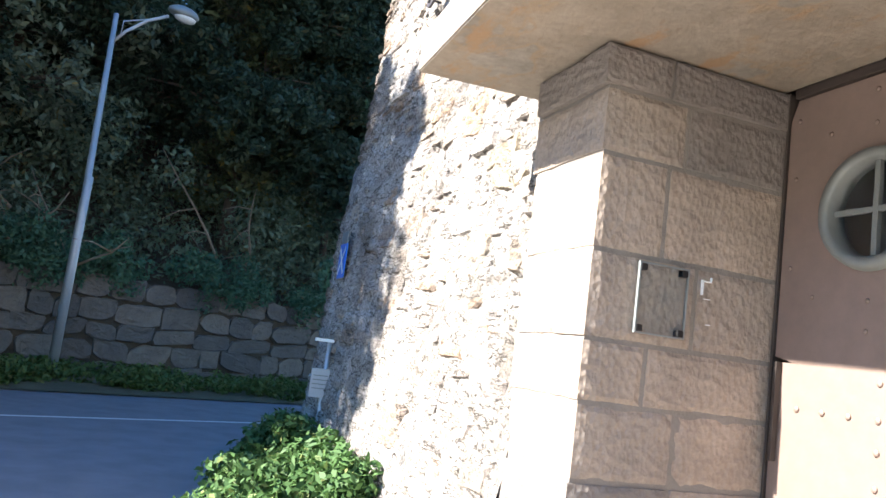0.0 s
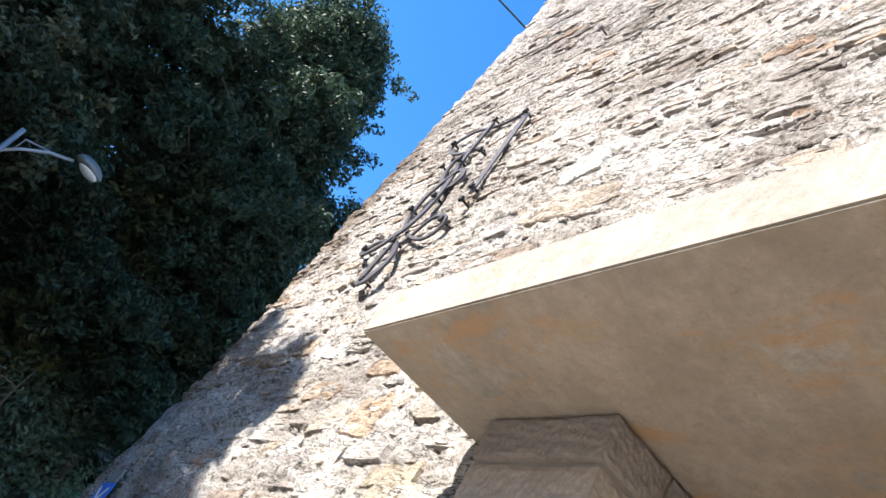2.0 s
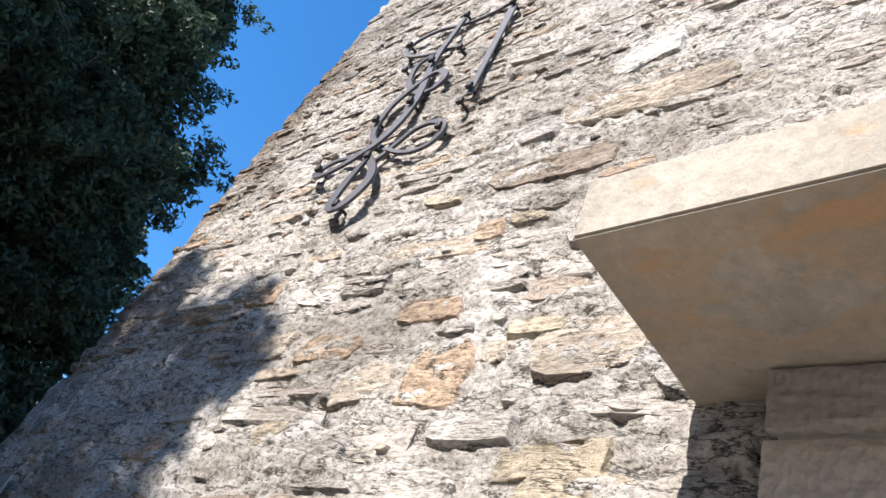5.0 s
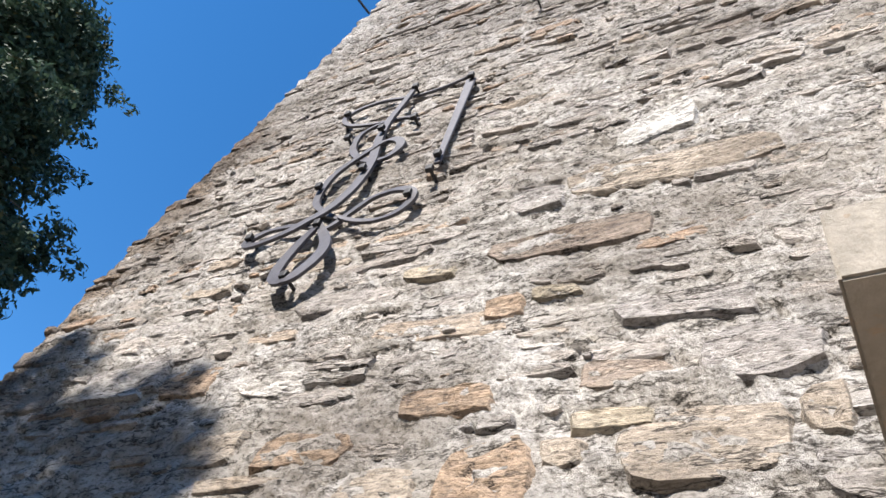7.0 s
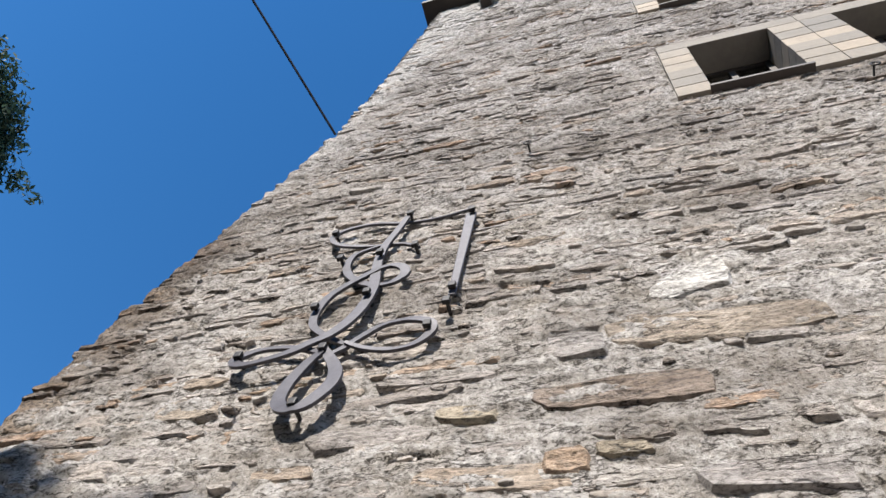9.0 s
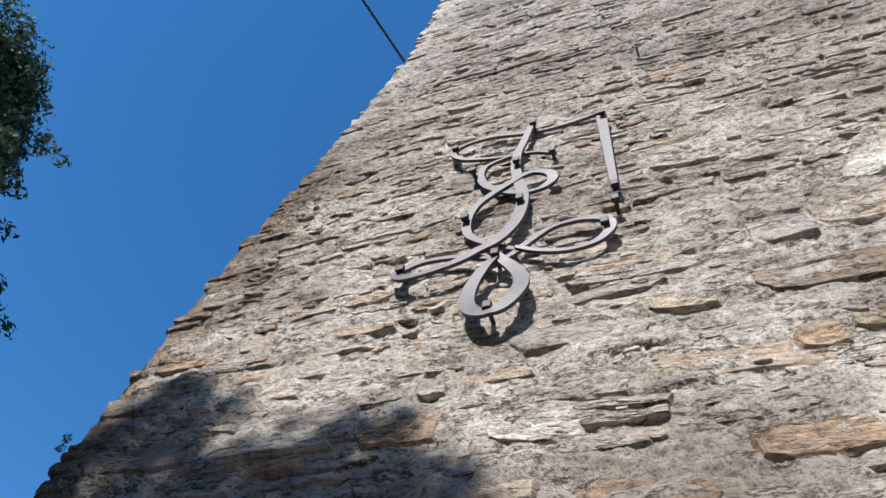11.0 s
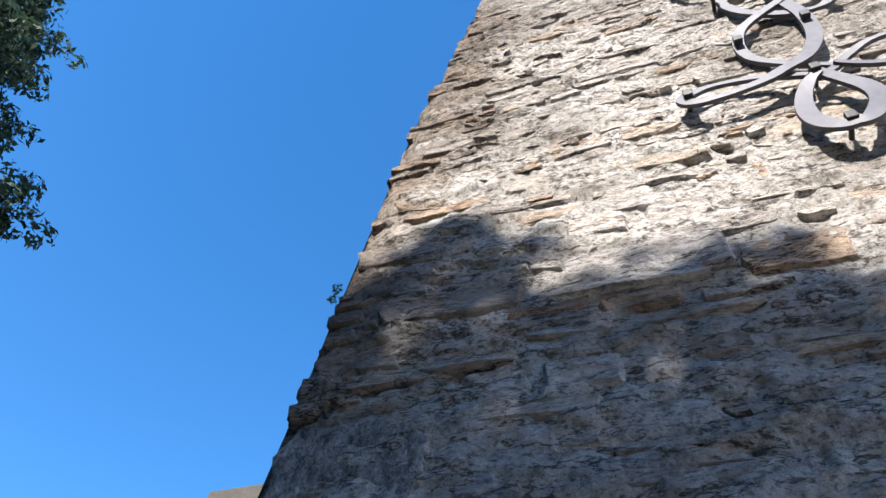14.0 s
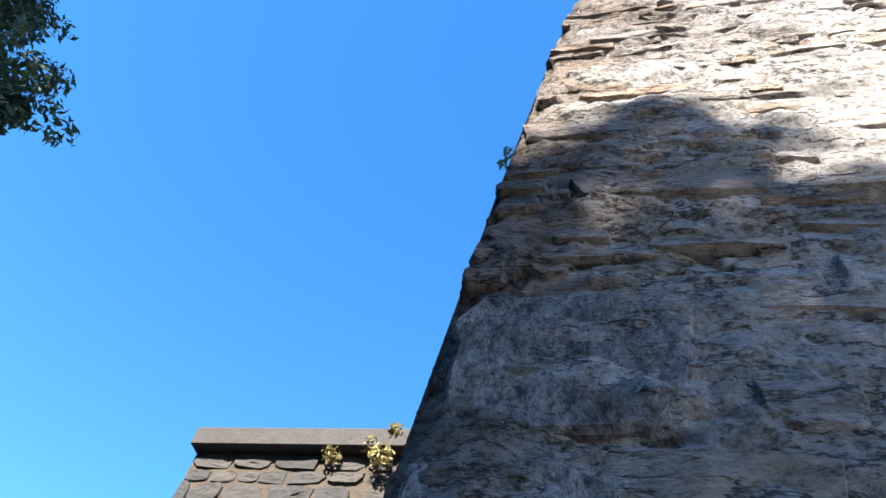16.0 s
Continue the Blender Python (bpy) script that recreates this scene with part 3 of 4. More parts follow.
def rubble_layout():
    rs = np.random.RandomState(5)
    out, z = [], 0.02
    while z < TOP - 0.05:
        low = z < 4.6
        h = rs.uniform(0.12, 0.26) if low else rs.uniform(0.055, 0.14)
        ye = float(edge_y(z + h / 2))
        y = NEAR + rs.uniform(0, 0.3)
        while y < ye - 0.04:
            w = h * rs.uniform(1.2, 3.4) if low else h * rs.uniform(1.6, 5.5)
            if ye - (y + w) < 0.14:
                w = (ye - y) * 0.97 - 0.015
            for zz, hh in (((z, h),) if rs.rand() < 0.62 or h < 0.1 else ((z, h * 0.5), (z + h * 0.5, h * 0.5))):
                cy, cz = y + w / 2, zz + hh / 2 + 0.035 * float(vnoise(y, z, 0.8, 3))
                gap = rs.uniform(0.01, 0.045) if low else rs.uniform(0.0, 0.014)
                ww, hw = w - gap, hh * (rs.uniform(0.72, 0.96) if low else rs.uniform(0.82, 1.04))
                if any(a - 0.36 < cy < b + 0.36 and c - 0.1 < cz < d + 0.26 for a, b, c, d in WINDOWS) or in_hole(cy, cz, 0.5 * max(0.12, hw)) or any(in_hole(cy + s * ww / 2, cz) for s in (-1, 1)):
                    continue
                if any(abs(cy - a) < b / 2 + ww * 0.2 and abs(cz - c) < d / 2 + hw * 0.2 for a, c, b, d, _, _ in HEROES):
                    continue
                if rs.rand() < 0.04:
                    continue
                out.append((cy, cz, ww, hw, None, rs.uniform(-0.010, 0.016) if low else rs.uniform(-0.012, 0.014), None))
            y += w
        z += h
    for _ in range(1100):
        cy, cz = rs.uniform(-1.0, 5.2), rs.uniform(2.0, 8.5)
        if cy < edge_y(cz) - 0.1 and not in_hole(cy, cz, 0.1) and not any(abs(cy - a) < b * 0.58 and abs(cz - c) < d * 0.62 for a, c, b, d, _, _ in HEROES):
            hw = rs.uniform(0.025, 0.06)
            out.append((cy, cz, hw * rs.uniform(1.2, 3.0), hw, None, rs.uniform(-0.004, 0.016), None))
    return out


def build_rubble():
    rs = np.random.RandomState(9)
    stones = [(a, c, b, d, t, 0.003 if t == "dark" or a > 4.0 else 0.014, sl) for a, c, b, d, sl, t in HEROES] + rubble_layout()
    near_ones = [s for s in stones if s[4] or (s[2] > 0.12 and 1.15 < s[0] < 4.6 and 2.75 < s[1] < 4.9)]
    picked = set(id(s) for s in near_ones[:300])
    vs, fs = [], []
    for s in stones:
        cy, cz, w, h, tint, proud, slant = s
        fine = w * h > 0.008 and cz < 9 and cy > -1.5
        v, f = stone_mesh(rs, w, h, proud, 16 if fine else 9, (cy, cz), 4 if fine else 2, slant)
        x = float(wall_x(cz, cy)) + 0.004
        slope = (float(wall_x(cz + 0.1, cy)) - float(wall_x(cz - 0.1, cy))) / 0.2
        v = [(a + slope * c, b, c) for a, b, c in v]
        if cy > 4.0:
            lim = float(edge_y(cz)) - cy
            fall = (float(edge_y(cz + 0.1)) - float(edge_y(cz - 0.1))) / 0.2
            v = [(a, min(b, lim + fall * c + 0.012 * math.sin(37 * (cz + c)) * math.sin(11 * (cz + c))), c) for a, b, c in v]
        if id(s) in picked:
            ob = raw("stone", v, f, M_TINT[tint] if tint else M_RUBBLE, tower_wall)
            ob.location = (x, cy, cz)
        else:
            n = len(vs)
            vs += [(a + x, b + cy, c + cz) for a, b, c in v]
            fs += [tuple(i + n for i in t) for t in f]
    rest = raw("rubble_stones", vs, fs, M_RUBBLE_FAR, tower_wall)
    rest["kind"] = "stuff"


# windows of the tower: dressed surrounds, wooden frames, sills
def tower_window(name, y0, y1, z0, z1):
    w = group_thing(name, (0.2, (y0 + y1) / 2, z0), kind="structure", label="dark wooden tower window with a pale dressed-stone surround", category="window")

    def local(nm, lo, hi, m, bev=0.004):
        return box(nm, [a - b for a, b in zip(lo, w.location)], [a - b for a, b in zip(hi, w.location)], m, w, bev)
    x = 0.205
    local("lintel", (x - 0.012, y0 - 0.277, z1 + 0.002), (x + 0.35, y1 + 0.277, z1 + 0.24), M_DRESSED)
    for a, b in ((y0 - 0.277, y0), (y1, y1 + 0.277)):
        zz = z0 - 0.02
        k = 0
        while zz < z1 - 0.02:
            hh = 0.25
            ext = 0.0
            local("jamb_block", (x - 0.010 - 0.003 * (k % 3), a - (ext if a < y0 else 0), zz), (x + 0.42, b + (ext if a >= y1 else 0), min(zz + hh - 0.006, z1)), M_DRESSED)
            zz += hh
            k += 1
    local("window_sill", (x - 0.05, y0 - 0.02, z0 - 0.045), (x + 0.42, y1 + 0.02, z0 - 0.005), M_DARKWOOD)
    fx = x + 0.30
    for lo, hi in (((fx, y0, z0), (fx + 0.06, y0 + 0.06, z1)), ((fx, y1 - 0.06, z0), (fx + 0.06, y1, z1)), ((fx, y0 + 0.06, z0), (fx + 0.06, y1 - 0.06, z0 + 0.07)), ((fx, y0 + 0.06, z1 - 0.07), (fx + 0.06, y1 - 0.06, z1)), ((fx + 0.005, (y0 + y1) / 2 - 0.03, z0 + 0.07), (fx + 0.055, (y0 + y1) / 2 + 0.03, z1 - 0.07))):
        local("window_frame", lo, hi, M_DARKWOOD)
    local("pane", (fx + 0.02, y0 + 0.06, z0 + 0.07), (fx + 0.028, y1 - 0.06, z1 - 0.07), M_GLASS, 0)
    local("dark_backing", (fx + 0.3, y0 - 0.1, z0 - 0.1), (fx + 0.34, y1 + 0.1, z1 + 0.1), M_DARK, 0)
    return w


for i, wdw in enumerate(WINDOWS):
    tower_window("window_%d" % (i + 1), *wdw)

# roof
roof = group_thing("tower_roof", (2.9, 0, TOP), label="dark slate hipped roof with a projecting wooden eave", category="roof")
bm = bmesh.new()
lo, hi = (-0.02 - 2.9, NEAR - 0.3, 0.16), (DEPTH + 0.4 - 2.9, 4.80, 0.16)
base = [bm.verts.new(c) for c in ((lo[0], lo[1], 0.16), (hi[0], lo[1], 0.16), (hi[0], hi[1], 0.16), (lo[0], hi[1], 0.16))]
r0, r1 = bm.verts.new((0, lo[1] + 3, 3.6)), bm.verts.new((0, hi[1] - 3, 3.6))
for f in ((base[0], base[1], r0), (base[2], base[3], r1), (base[1], base[2], r1, r0), (base[3], base[0], r0, r1)):
    bm.faces.new(f)
part("slates", bm, M_SLATE, roof)
box("eave", (lo[0], lo[1], -0.02), (hi[0], hi[1], 0.155), M_DARKWOOD, roof, 0.01)
bracket = group_thing("eave_bracket", (0.2, 3.45, 16.1), label="grey bracket standing out from the wall under the eave", category="bracket")
bm = bmesh.new()
add_box(bm, (-0.42, -0.16, 0.0), (0.12, 0.16, 0.66), 0.03)
part("bracket_body", bm, M_STEEL, bracket)
box("bracket_foot", (-0.22, -0.1, -0.3), (0.06, 0.1, -0.002), M_DARKWOOD, bracket, 0.02)


# ---- portal: ashlar jamb, concrete slab, riveted door ----
bm = bmesh.new()
plan = ((-0.57, 0.91), (0.94, 0.83), (0.94, -3.3), (-0.69, -3.3))
low_v, high_v = [bm.verts.new((x, y, 2.752)) for x, y in plan], [bm.verts.new((x, y, 2.965)) for x, y in plan]
bm.faces.new(low_v)
bm.faces.new(high_v[::-1])
for k in range(4):
    bm.faces.new((low_v[k], high_v[k], high_v[(k + 1) % 4], low_v[(k + 1) % 4]))
bmesh.ops.recalc_face_normals(bm, faces=list(bm.faces))
bmesh.ops.bevel(bm, geom=list(bm.edges), offset=0.007, segments=2, affect="EDGES")
slab = tagged(link_mesh("entrance_slab", bm, M_CONCRETE), "pale concrete slab over the doorway with rust stains beneath", "canopy")


jamb = group_thing("door_jamb", (0, 0, 0), kind="structure", label="door jamb of hammered grey-brown ashlar blocks", category="jamb")


def ashlar_block(rs, lo, hi):
    """A squared block with a hammered face: corners rounded off, faces uneven."""
    bm = bmesh.new()
    add_box(bm, lo, hi)
    bmesh.ops.subdivide_edges(bm, edges=list(bm.edges), cuts=9, use_grid_fill=True)
    c = (Vector(lo) + Vector(hi)) / 2
    half = (Vector(hi) - Vector(lo)) / 2
    for v in bm.verts:
        near = sorted(half[i] - abs(v.co[i] - c[i]) for i in range(3))
        if near[1] < 0.004:
            v.co += (c - v.co).normalized() * rs.uniform(0.003, 0.010)
        else:
            for i in range(3):
                if half[i] - abs(v.co[i] - c[i]) < 1e-4:
                    v.co[i] += rs.uniform(-0.002, 0.003) * (1 if v.co[i] > c[i] else -1)
    return bm


LEVELS = [0.0, 0.33, 0.64, 0.945, 1.25, 1.506, 1.87, 2.275, 2.56, 2.748]
box("jamb_core", (0.009, 0.009, 0.0), (0.99, 0.60, 2.747), M_JOINT, jamb)
rs_j = np.random.RandomState(3)
SPLITS_AT = [0.5, 0.34, 0.47, 0.47, 0.30, 0.52, 0.335, 0.41, 0.307]
for (z0, z1), sp in zip(zip(LEVELS, LEVELS[1:]), SPLITS_AT):
    out = -0.024 if z0 > 2.5 else rs_j.uniform(-0.007, 0.007)
    g = 0.0075
    part("ashlar_block", ashlar_block(rs_j, (out, out / 2, z0 + g), (sp - g, 0.61 + rs_j.uniform(-0.01, 0.04), z1 - g)), M_ASHLAR, jamb)
    part("ashlar_block", ashlar_block(rs_j, (sp + g, out / 2 + 0.003, z0 + g), (0.97, 0.3, z1 - g)), M_ASHLAR, jamb)
# the same jamb on the other side of the doorway, out of sight
jamb_2 = copy_thing(jamb, pose(0, -2.3, 0) @ Matrix.Diagonal((1, -1, 1, 1)))
jamb_2.matrix_basis = pose(0, -2.9, 0)

DX = 0.95
door = group_thing("door_1", (DX, -1.15, 0), kind="structure", label="brown riveted sheet-metal door with a round window", category="door")
PORT_Y, PORT_Z, PORT_R = -0.482, 2.146, 0.217
bm = bmesh.new()
# leaf with a round hole
n = 48
ring = [(PORT_Y + PORT_R * math.cos(k * 2 * math.pi / n), PORT_Z + PORT_R * math.sin(k * 2 * math.pi / n)) for k in range(n)]


def to_rect(y, z, y0, y1, z0, z1):
    dy, dz = y - PORT_Y, z - PORT_Z
    s = min((y1 - PORT_Y) / dy if dy > 1e-9 else (y0 - PORT_Y) / dy if dy < -1e-9 else 1e9, (z1 - PORT_Z) / dz if dz > 1e-9 else (z0 - PORT_Z) / dz if dz < -1e-9 else 1e9)
    return PORT_Y + dy * s, PORT_Z + dz * s


ry0, ry1, rz0, rz1 = -1.12, -0.02, 1.52, 2.70
for x_off, flip in ((0.0, False), (0.05, True)):
    a = [bm.verts.new((x_off, y + 1.15, z)) for y, z in ring]
    b = [bm.verts.new((x_off, to_rect(y, z, ry0, ry1, rz0, rz1)[0] + 1.15, to_rect(y, z, ry0, ry1, rz0, rz1)[1])) for y, z in ring]
    for k in range(n):
        q = (a[k], a[(k + 1) % n], b[(k + 1) % n], b[k])
        bm.faces.new(q if flip else q[::-1])
add_box(bm, (0.0, ry0 + 1.15, 0.02), (0.05, ry1 + 1.15, rz0 - 0.001))
part("door_leaf", bm, M_DOOR, door)
box("door_leaf", (0.0, -1.13, 0.02), (0.05, 0.02, 2.70), M_DOOR, door, 0.004)
bm = bmesh.new()
for r_in, r_out, xa, xb in ((PORT_R - 0.02, PORT_R + 0.035, -0.03, 0.06),):
    loops = []
    for r, x in ((r_in, xb), (r_in, xa), (r_in + 0.015, xa - 0.012), (r_out - 0.012, xa - 0.01), (r_out, -0.002)):
        loops.append([bm.verts.new((x, PORT_Y + 1.15 + r * math.cos(k * 2 * math.pi / n), PORT_Z + r * math.sin(k * 2 * math.pi / n))) for k in range(n)])
    for l0, l1 in zip(loops, loops[1:]):
        for k in range(n):
            bm.faces.new((l0[k], l0[(k + 1) % n], l1[(k + 1) % n], l1[k]))
part("porthole_ring", bm, M_RING, door, "grey steel ring of the round window", smooth=True)
bm = bmesh.new()
bmesh.ops.create_cone(bm, cap_ends=True, segments=n, radius1=PORT_R - 0.015, radius2=PORT_R - 0.015, depth=0.006, matrix=pose(0.03, PORT_Y + 1.15, PORT_Z, 0, 90, 0))
part("porthole_glass", bm, M_GLASS, door)
box("glazing_bar", (0.0, PORT_Y + 1.15 - 0.012, PORT_Z - PORT_R), (0.025, PORT_Y + 1.15 + 0.012, PORT_Z + PORT_R), M_RING, door, 0.003)
box("glazing_bar", (0.002, PORT_Y + 1.15 - PORT_R, PORT_Z - 0.012), (0.023, PORT_Y + 1.15 + PORT_R, PORT_Z + 0.012), M_RING, door, 0.003)
# added sheet that gives the porthole its pale reflected tone
box("dark_backing", (0.35, -1.1, 0.02), (0.4, 1.2, 2.7), M_PORT_GREY, door)
# frame
box("door_frame", (-0.01, 1.136, 0.0), (0.08, 1.149, 2.748), M_DARKWOOD, door, 0.004)
box("door_frame", (-0.02, -1.14, 2.705), (0.08, 1.098, 2.748), M_DARKWOOD, door, 0.004)
box("hinge_strip", (-0.034, 1.085, 1.1), (-0.004, 1.103, 1.52), M_DARKWOOD, door, 0.003)


def rivet(y, z, r=0.014):
    bm = bmesh.new()
    bmesh.ops.create_uvsphere(bm, u_segments=8, v_segments=5, radius=r)
    ob = part("rivet", bm, M_DOOR, door, smooth=True)
    ob.location, ob.scale = (-0.002, y + 1.15, z), (0.6, 1, 1)


for yy in (-0.159, -0.289, -0.414, -0.545, -0.675, -0.805):
    rivet(yy, 1.33)
for zz in (1.467, 1.213, 1.083, 0.95, 0.82, 0.69):
    rivet(-0.545, zz)
for yy, zz in ((-0.07, 2.6), (-0.07, 2.33), (-0.07, 1.93), (-0.47, 2.64), (-0.47, 2.5), (-0.47, 1.78), (-0.47, 1.66), (-0.25, 2.5), (-0.2, 1.8)):
    rivet(yy, zz, 0.011)

# the plaque: a clear plate in a thin frame with dark corner clips, on the jamb
plaque = group_thing("glass_plaque", (0.335, -0.022, 1.70), label="empty clear glass plaque in a thin dark frame on the jamb", category="plaque")
pw, ph = 0.245, 0.295
box("plate", (-pw / 2 + 0.006, -0.004, -ph / 2 + 0.006), (pw / 2 - 0.006, 0.002, ph / 2 - 0.006), M_PLATE, plaque).visible_shadow = False
for lo, hi in (((-pw / 2, -0.008, -ph / 2), (-pw / 2 + 0.006, 0.006, ph / 2)), ((pw / 2 - 0.006, -0.008, -ph / 2), (pw / 2, 0.006, ph / 2)), ((-pw / 2 + 0.006, -0.008, -ph / 2), (pw / 2 - 0.006, 0.004, -ph / 2 + 0.006)), ((-pw / 2 + 0.006, -0.008, ph / 2 - 0.006), (pw / 2 - 0.006, 0.004, ph / 2))):
    box("plaque_frame", lo, hi, M_STEEL, plaque)
for sx in (-1, 1):
    for sz in (-1, 1):
        cx, cz = sx * (pw / 2 - 0.022), sz * (ph / 2 - 0.022)
        box("corner_clip", (cx - 0.014, -0.010, cz - 0.014), (cx + 0.014, 0.024, cz + 0.014), M_RIVET, plaque, 0.003)


paint = group_thing("paint_mark", (0.58, -0.014, 1.79), label="small white paint scrawl on the ashlar jamb", category="graffiti")
for lo, hi in (((-0.035, 0.004, -0.035), (-0.030, 0.03, 0.03)), ((-0.029, 0.005, 0.022), (0.012, 0.03, 0.027)), ((0.008, 0.004, 0.028), (0.012, 0.03, 0.045)), ((-0.02, 0.005, -0.052), (0.01, 0.03, -0.049)), ((0.0, 0.005, -0.16), (0.02, 0.03, -0.157))):
    box("paint_stroke", lo, hi, M_WHITE, paint)

# ---- wrought-iron piece on the wall ----
def catmull(pts, per=8):
    p = [pts[0]] + list(pts) + [pts[-1]]
    out = []
    for i in range(1, len(p) - 2):
        for k in range(per):
            t = k / per
            out.append(tuple(0.5 * (2 * p[i][c] + (p[i + 1][c] - p[i - 1][c]) * t + (2 * p[i - 1][c] - 5 * p[i][c] + 4 * p[i + 1][c] - p[i + 2][c]) * t * t + (3 * p[i][c] - p[i - 1][c] - 3 * p[i + 1][c] + p[i + 2][c]) * t ** 3) for c in range(2)))
    out.append(tuple(pts[-1]))
    return out


ART = (0.150, 3.2, 5.2)


def band(name, pts, width, lift, taper=0.45, thick=0.02):
    """A forged flat band: its middle line in the wall's plane, swelling and tapering, standing off the wall."""
    c = catmull(pts)
    n = len(c)
    bm = bmesh.new()
    rows = []
    for i, (y, z) in enumerate(c):
        a, b = c[max(i - 1, 0)], c[min(i + 1, n - 1)]
        d = Vector((b[0] - a[0], b[1] - a[1]))
        d = d.normalized() if d.length > 1e-6 else Vector((1, 0))
        nn = Vector((-d.y, d.x))
        t = i / (n - 1)
        hang = 0.40 + 0.60 * abs(math.sin(math.atan2(d.y, d.x)))  # upright runs are hammered broader
        w = width * hang * (taper + (1 - taper) * math.sin(math.pi * min(1, max(0, t))) ** 0.5) / 2
        x = lift + 0.016 * math.sin(t * 9.0)
        rows.append([bm.verts.new((x + dx - 0.0, y + nn.x * s * w - ART[1], z + nn.y * s * w - ART[2])) for s, dx in ((-1, -thick / 2), (1, -thick / 2), (1, thick / 2), (-1, thick / 2))])
    for r0, r1 in zip(rows, rows[1:]):
        for k in range(4):
            bm.faces.new((r0[k], r0[(k + 1) % 4], r1[(k + 1) % 4], r1[k]))
    bm.faces.new(rows[0][::-1])
    bm.faces.new(rows[-1])
    bmesh.ops.recalc_face_normals(bm, faces=list(bm.faces))
    return part(name, bm, M_IRON, art)


art = group_thing("iron_wall_sculpture", ART, label="forged grey iron ribbon sculpture pinned to the stone wall", category="sculpture")
band("ribbon", [(2.671, 6.345), (2.896, 6.321), (3.138, 6.353), (3.365, 6.425), (3.538, 6.404), (3.636, 6.327), (3.651, 6.23), (3.562, 6.125), (3.382, 6.059), (3.223, 6.039), (3.087, 6.008), (2.963, 5.901)], 0.040, 0.022)
band("ribbon", [(3.119, 6.37), (3.16, 6.176), (3.202, 5.999), (3.21, 5.809), (3.186, 5.611), (3.157, 5.437), (3.154, 5.276), (3.174, 5.125), (3.217, 5.001), (3.285, 4.902), (3.38, 4.841), (3.468, 4.788), (3.582, 4.759), (3.698, 4.75), (3.78, 4.777), (3.812, 4.832), (3.777, 4.875), (3.693, 4.906), (3.565, 4.899), (3.436, 4.858), (3.3, 4.781)], 0.074, 0.0)
band("ribbon", [(3.214, 6.016), (3.368, 5.982), (3.433, 5.929), (3.438, 5.813), (3.389, 5.682), (3.29, 5.562), (3.179, 5.471), (3.064, 5.441), (2.987, 5.497), (2.992, 5.579), (3.064, 5.642), (3.154, 5.642), (3.232, 5.597), (3.358, 5.505), (3.443, 5.412), (3.477, 5.275), (3.465, 5.151), (3.418, 5.067), (3.302, 4.949), (3.178, 4.848)], 0.062, 0.02)
band("ribbon", [(3.178, 4.848), (3.056, 4.78), (2.905, 4.735), (2.78, 4.748), (2.707, 4.814), (2.709, 4.882), (2.773, 4.929), (2.874, 4.963), (3.005, 4.961), (3.11, 4.894), (3.193, 4.812), (3.264, 4.753)], 0.056, 0.012)
band("ribbon", [(3.264, 4.753), (3.317, 4.702), (3.364, 4.606), (3.389, 4.495), (3.383, 4.386), (3.343, 4.31), (3.277, 4.271), (3.215, 4.288), (3.163, 4.359), (3.133, 4.452), (3.141, 4.552), (3.18, 4.643), (3.229, 4.721), (3.272, 4.788)], 0.082, -0.014)
bm = bmesh.new()
bar = [bm.verts.new((x, y - ART[1], z - ART[2])) for x in (0.018, 0.036) for y, z in ((2.625, 6.28), (2.70, 6.28), (2.675, 5.19), (2.63, 5.19))]
for f in ((0, 1, 2, 3), (7, 6, 5, 4), (0, 4, 5, 1), (1, 5, 6, 2), (2, 6, 7, 3), (3, 7, 4, 0)):
    bm.faces.new([bar[k] for k in f])
bmesh.ops.recalc_face_normals(bm, faces=list(bm.faces))
bmesh.ops.bevel(bm, geom=list(bm.edges), offset=0.004, segments=1, affect="EDGES")
part("tapered_bar", bm, M_IRON, art)
for y, z, x in ((3.64, 6.3, 0.03), (3.105, 6.394, 0.03), (2.652, 6.28, 0.04), (3.481, 5.865, 0.03), (3.198, 5.825, 0.02), (3.162, 5.313, 0.02), (3.48, 5.277, 0.04), (2.65, 5.25, 0.04), (2.66, 5.09, 0.04), (2.726, 4.862, 0.03), (3.272, 4.778, 0.02), (3.788, 4.843, 0.03), (3.277, 4.315, 0.01), (2.98, 5.885, 0.04)):
    bm = bmesh.new()
    add_box(bm, (-0.060, -0.021, -0.024), (-0.030, 0.021, 0.024), 0.005)
    tube(bm, [(-0.04, 0, 0), (0.15, 0, 0)], 0.011, 8)
    ob = part("pin", bm, M_RIVET, art, "black square-headed iron pin")
    ob.location = (x, y - ART[1], z - ART[2])

# ring bolts in the wall
for y, z in ((2.32, 7.4), (-0.2, 7.5)):
    b = group_thing("ring_bolt", (0.2, y, z), label="small rusty ring bolt in the stone wall", category="bolt", group="ring bolts")
    bm = bmesh.new()
    tube(bm, [(0.05, 0, 0), (-0.07, 0, 0)], 0.008)
    part("shank", bm, M_RIVET, b)
    bm = bmesh.new()
    tube(bm, [(-0.07, 0.03 * math.cos(k * math.pi / 6), -0.03 + 0.035 * math.sin(k * math.pi / 6)) for k in range(13)], 0.007, 6)
    part("ring", bm, M_RIVET, b)

# cable from the tower's corner to the far side
bm = bmesh.new()
c0, c1 = Vector((0.25, 4.58, 9.42)), Vector((-24.0, 12.7, 15.7))
tube(bm, [c0.lerp(c1, t) + Vector((0, 0, -1.1 * t * (1 - t))) for t in [k / 16 for k in range(17)]], 0.014, 6)
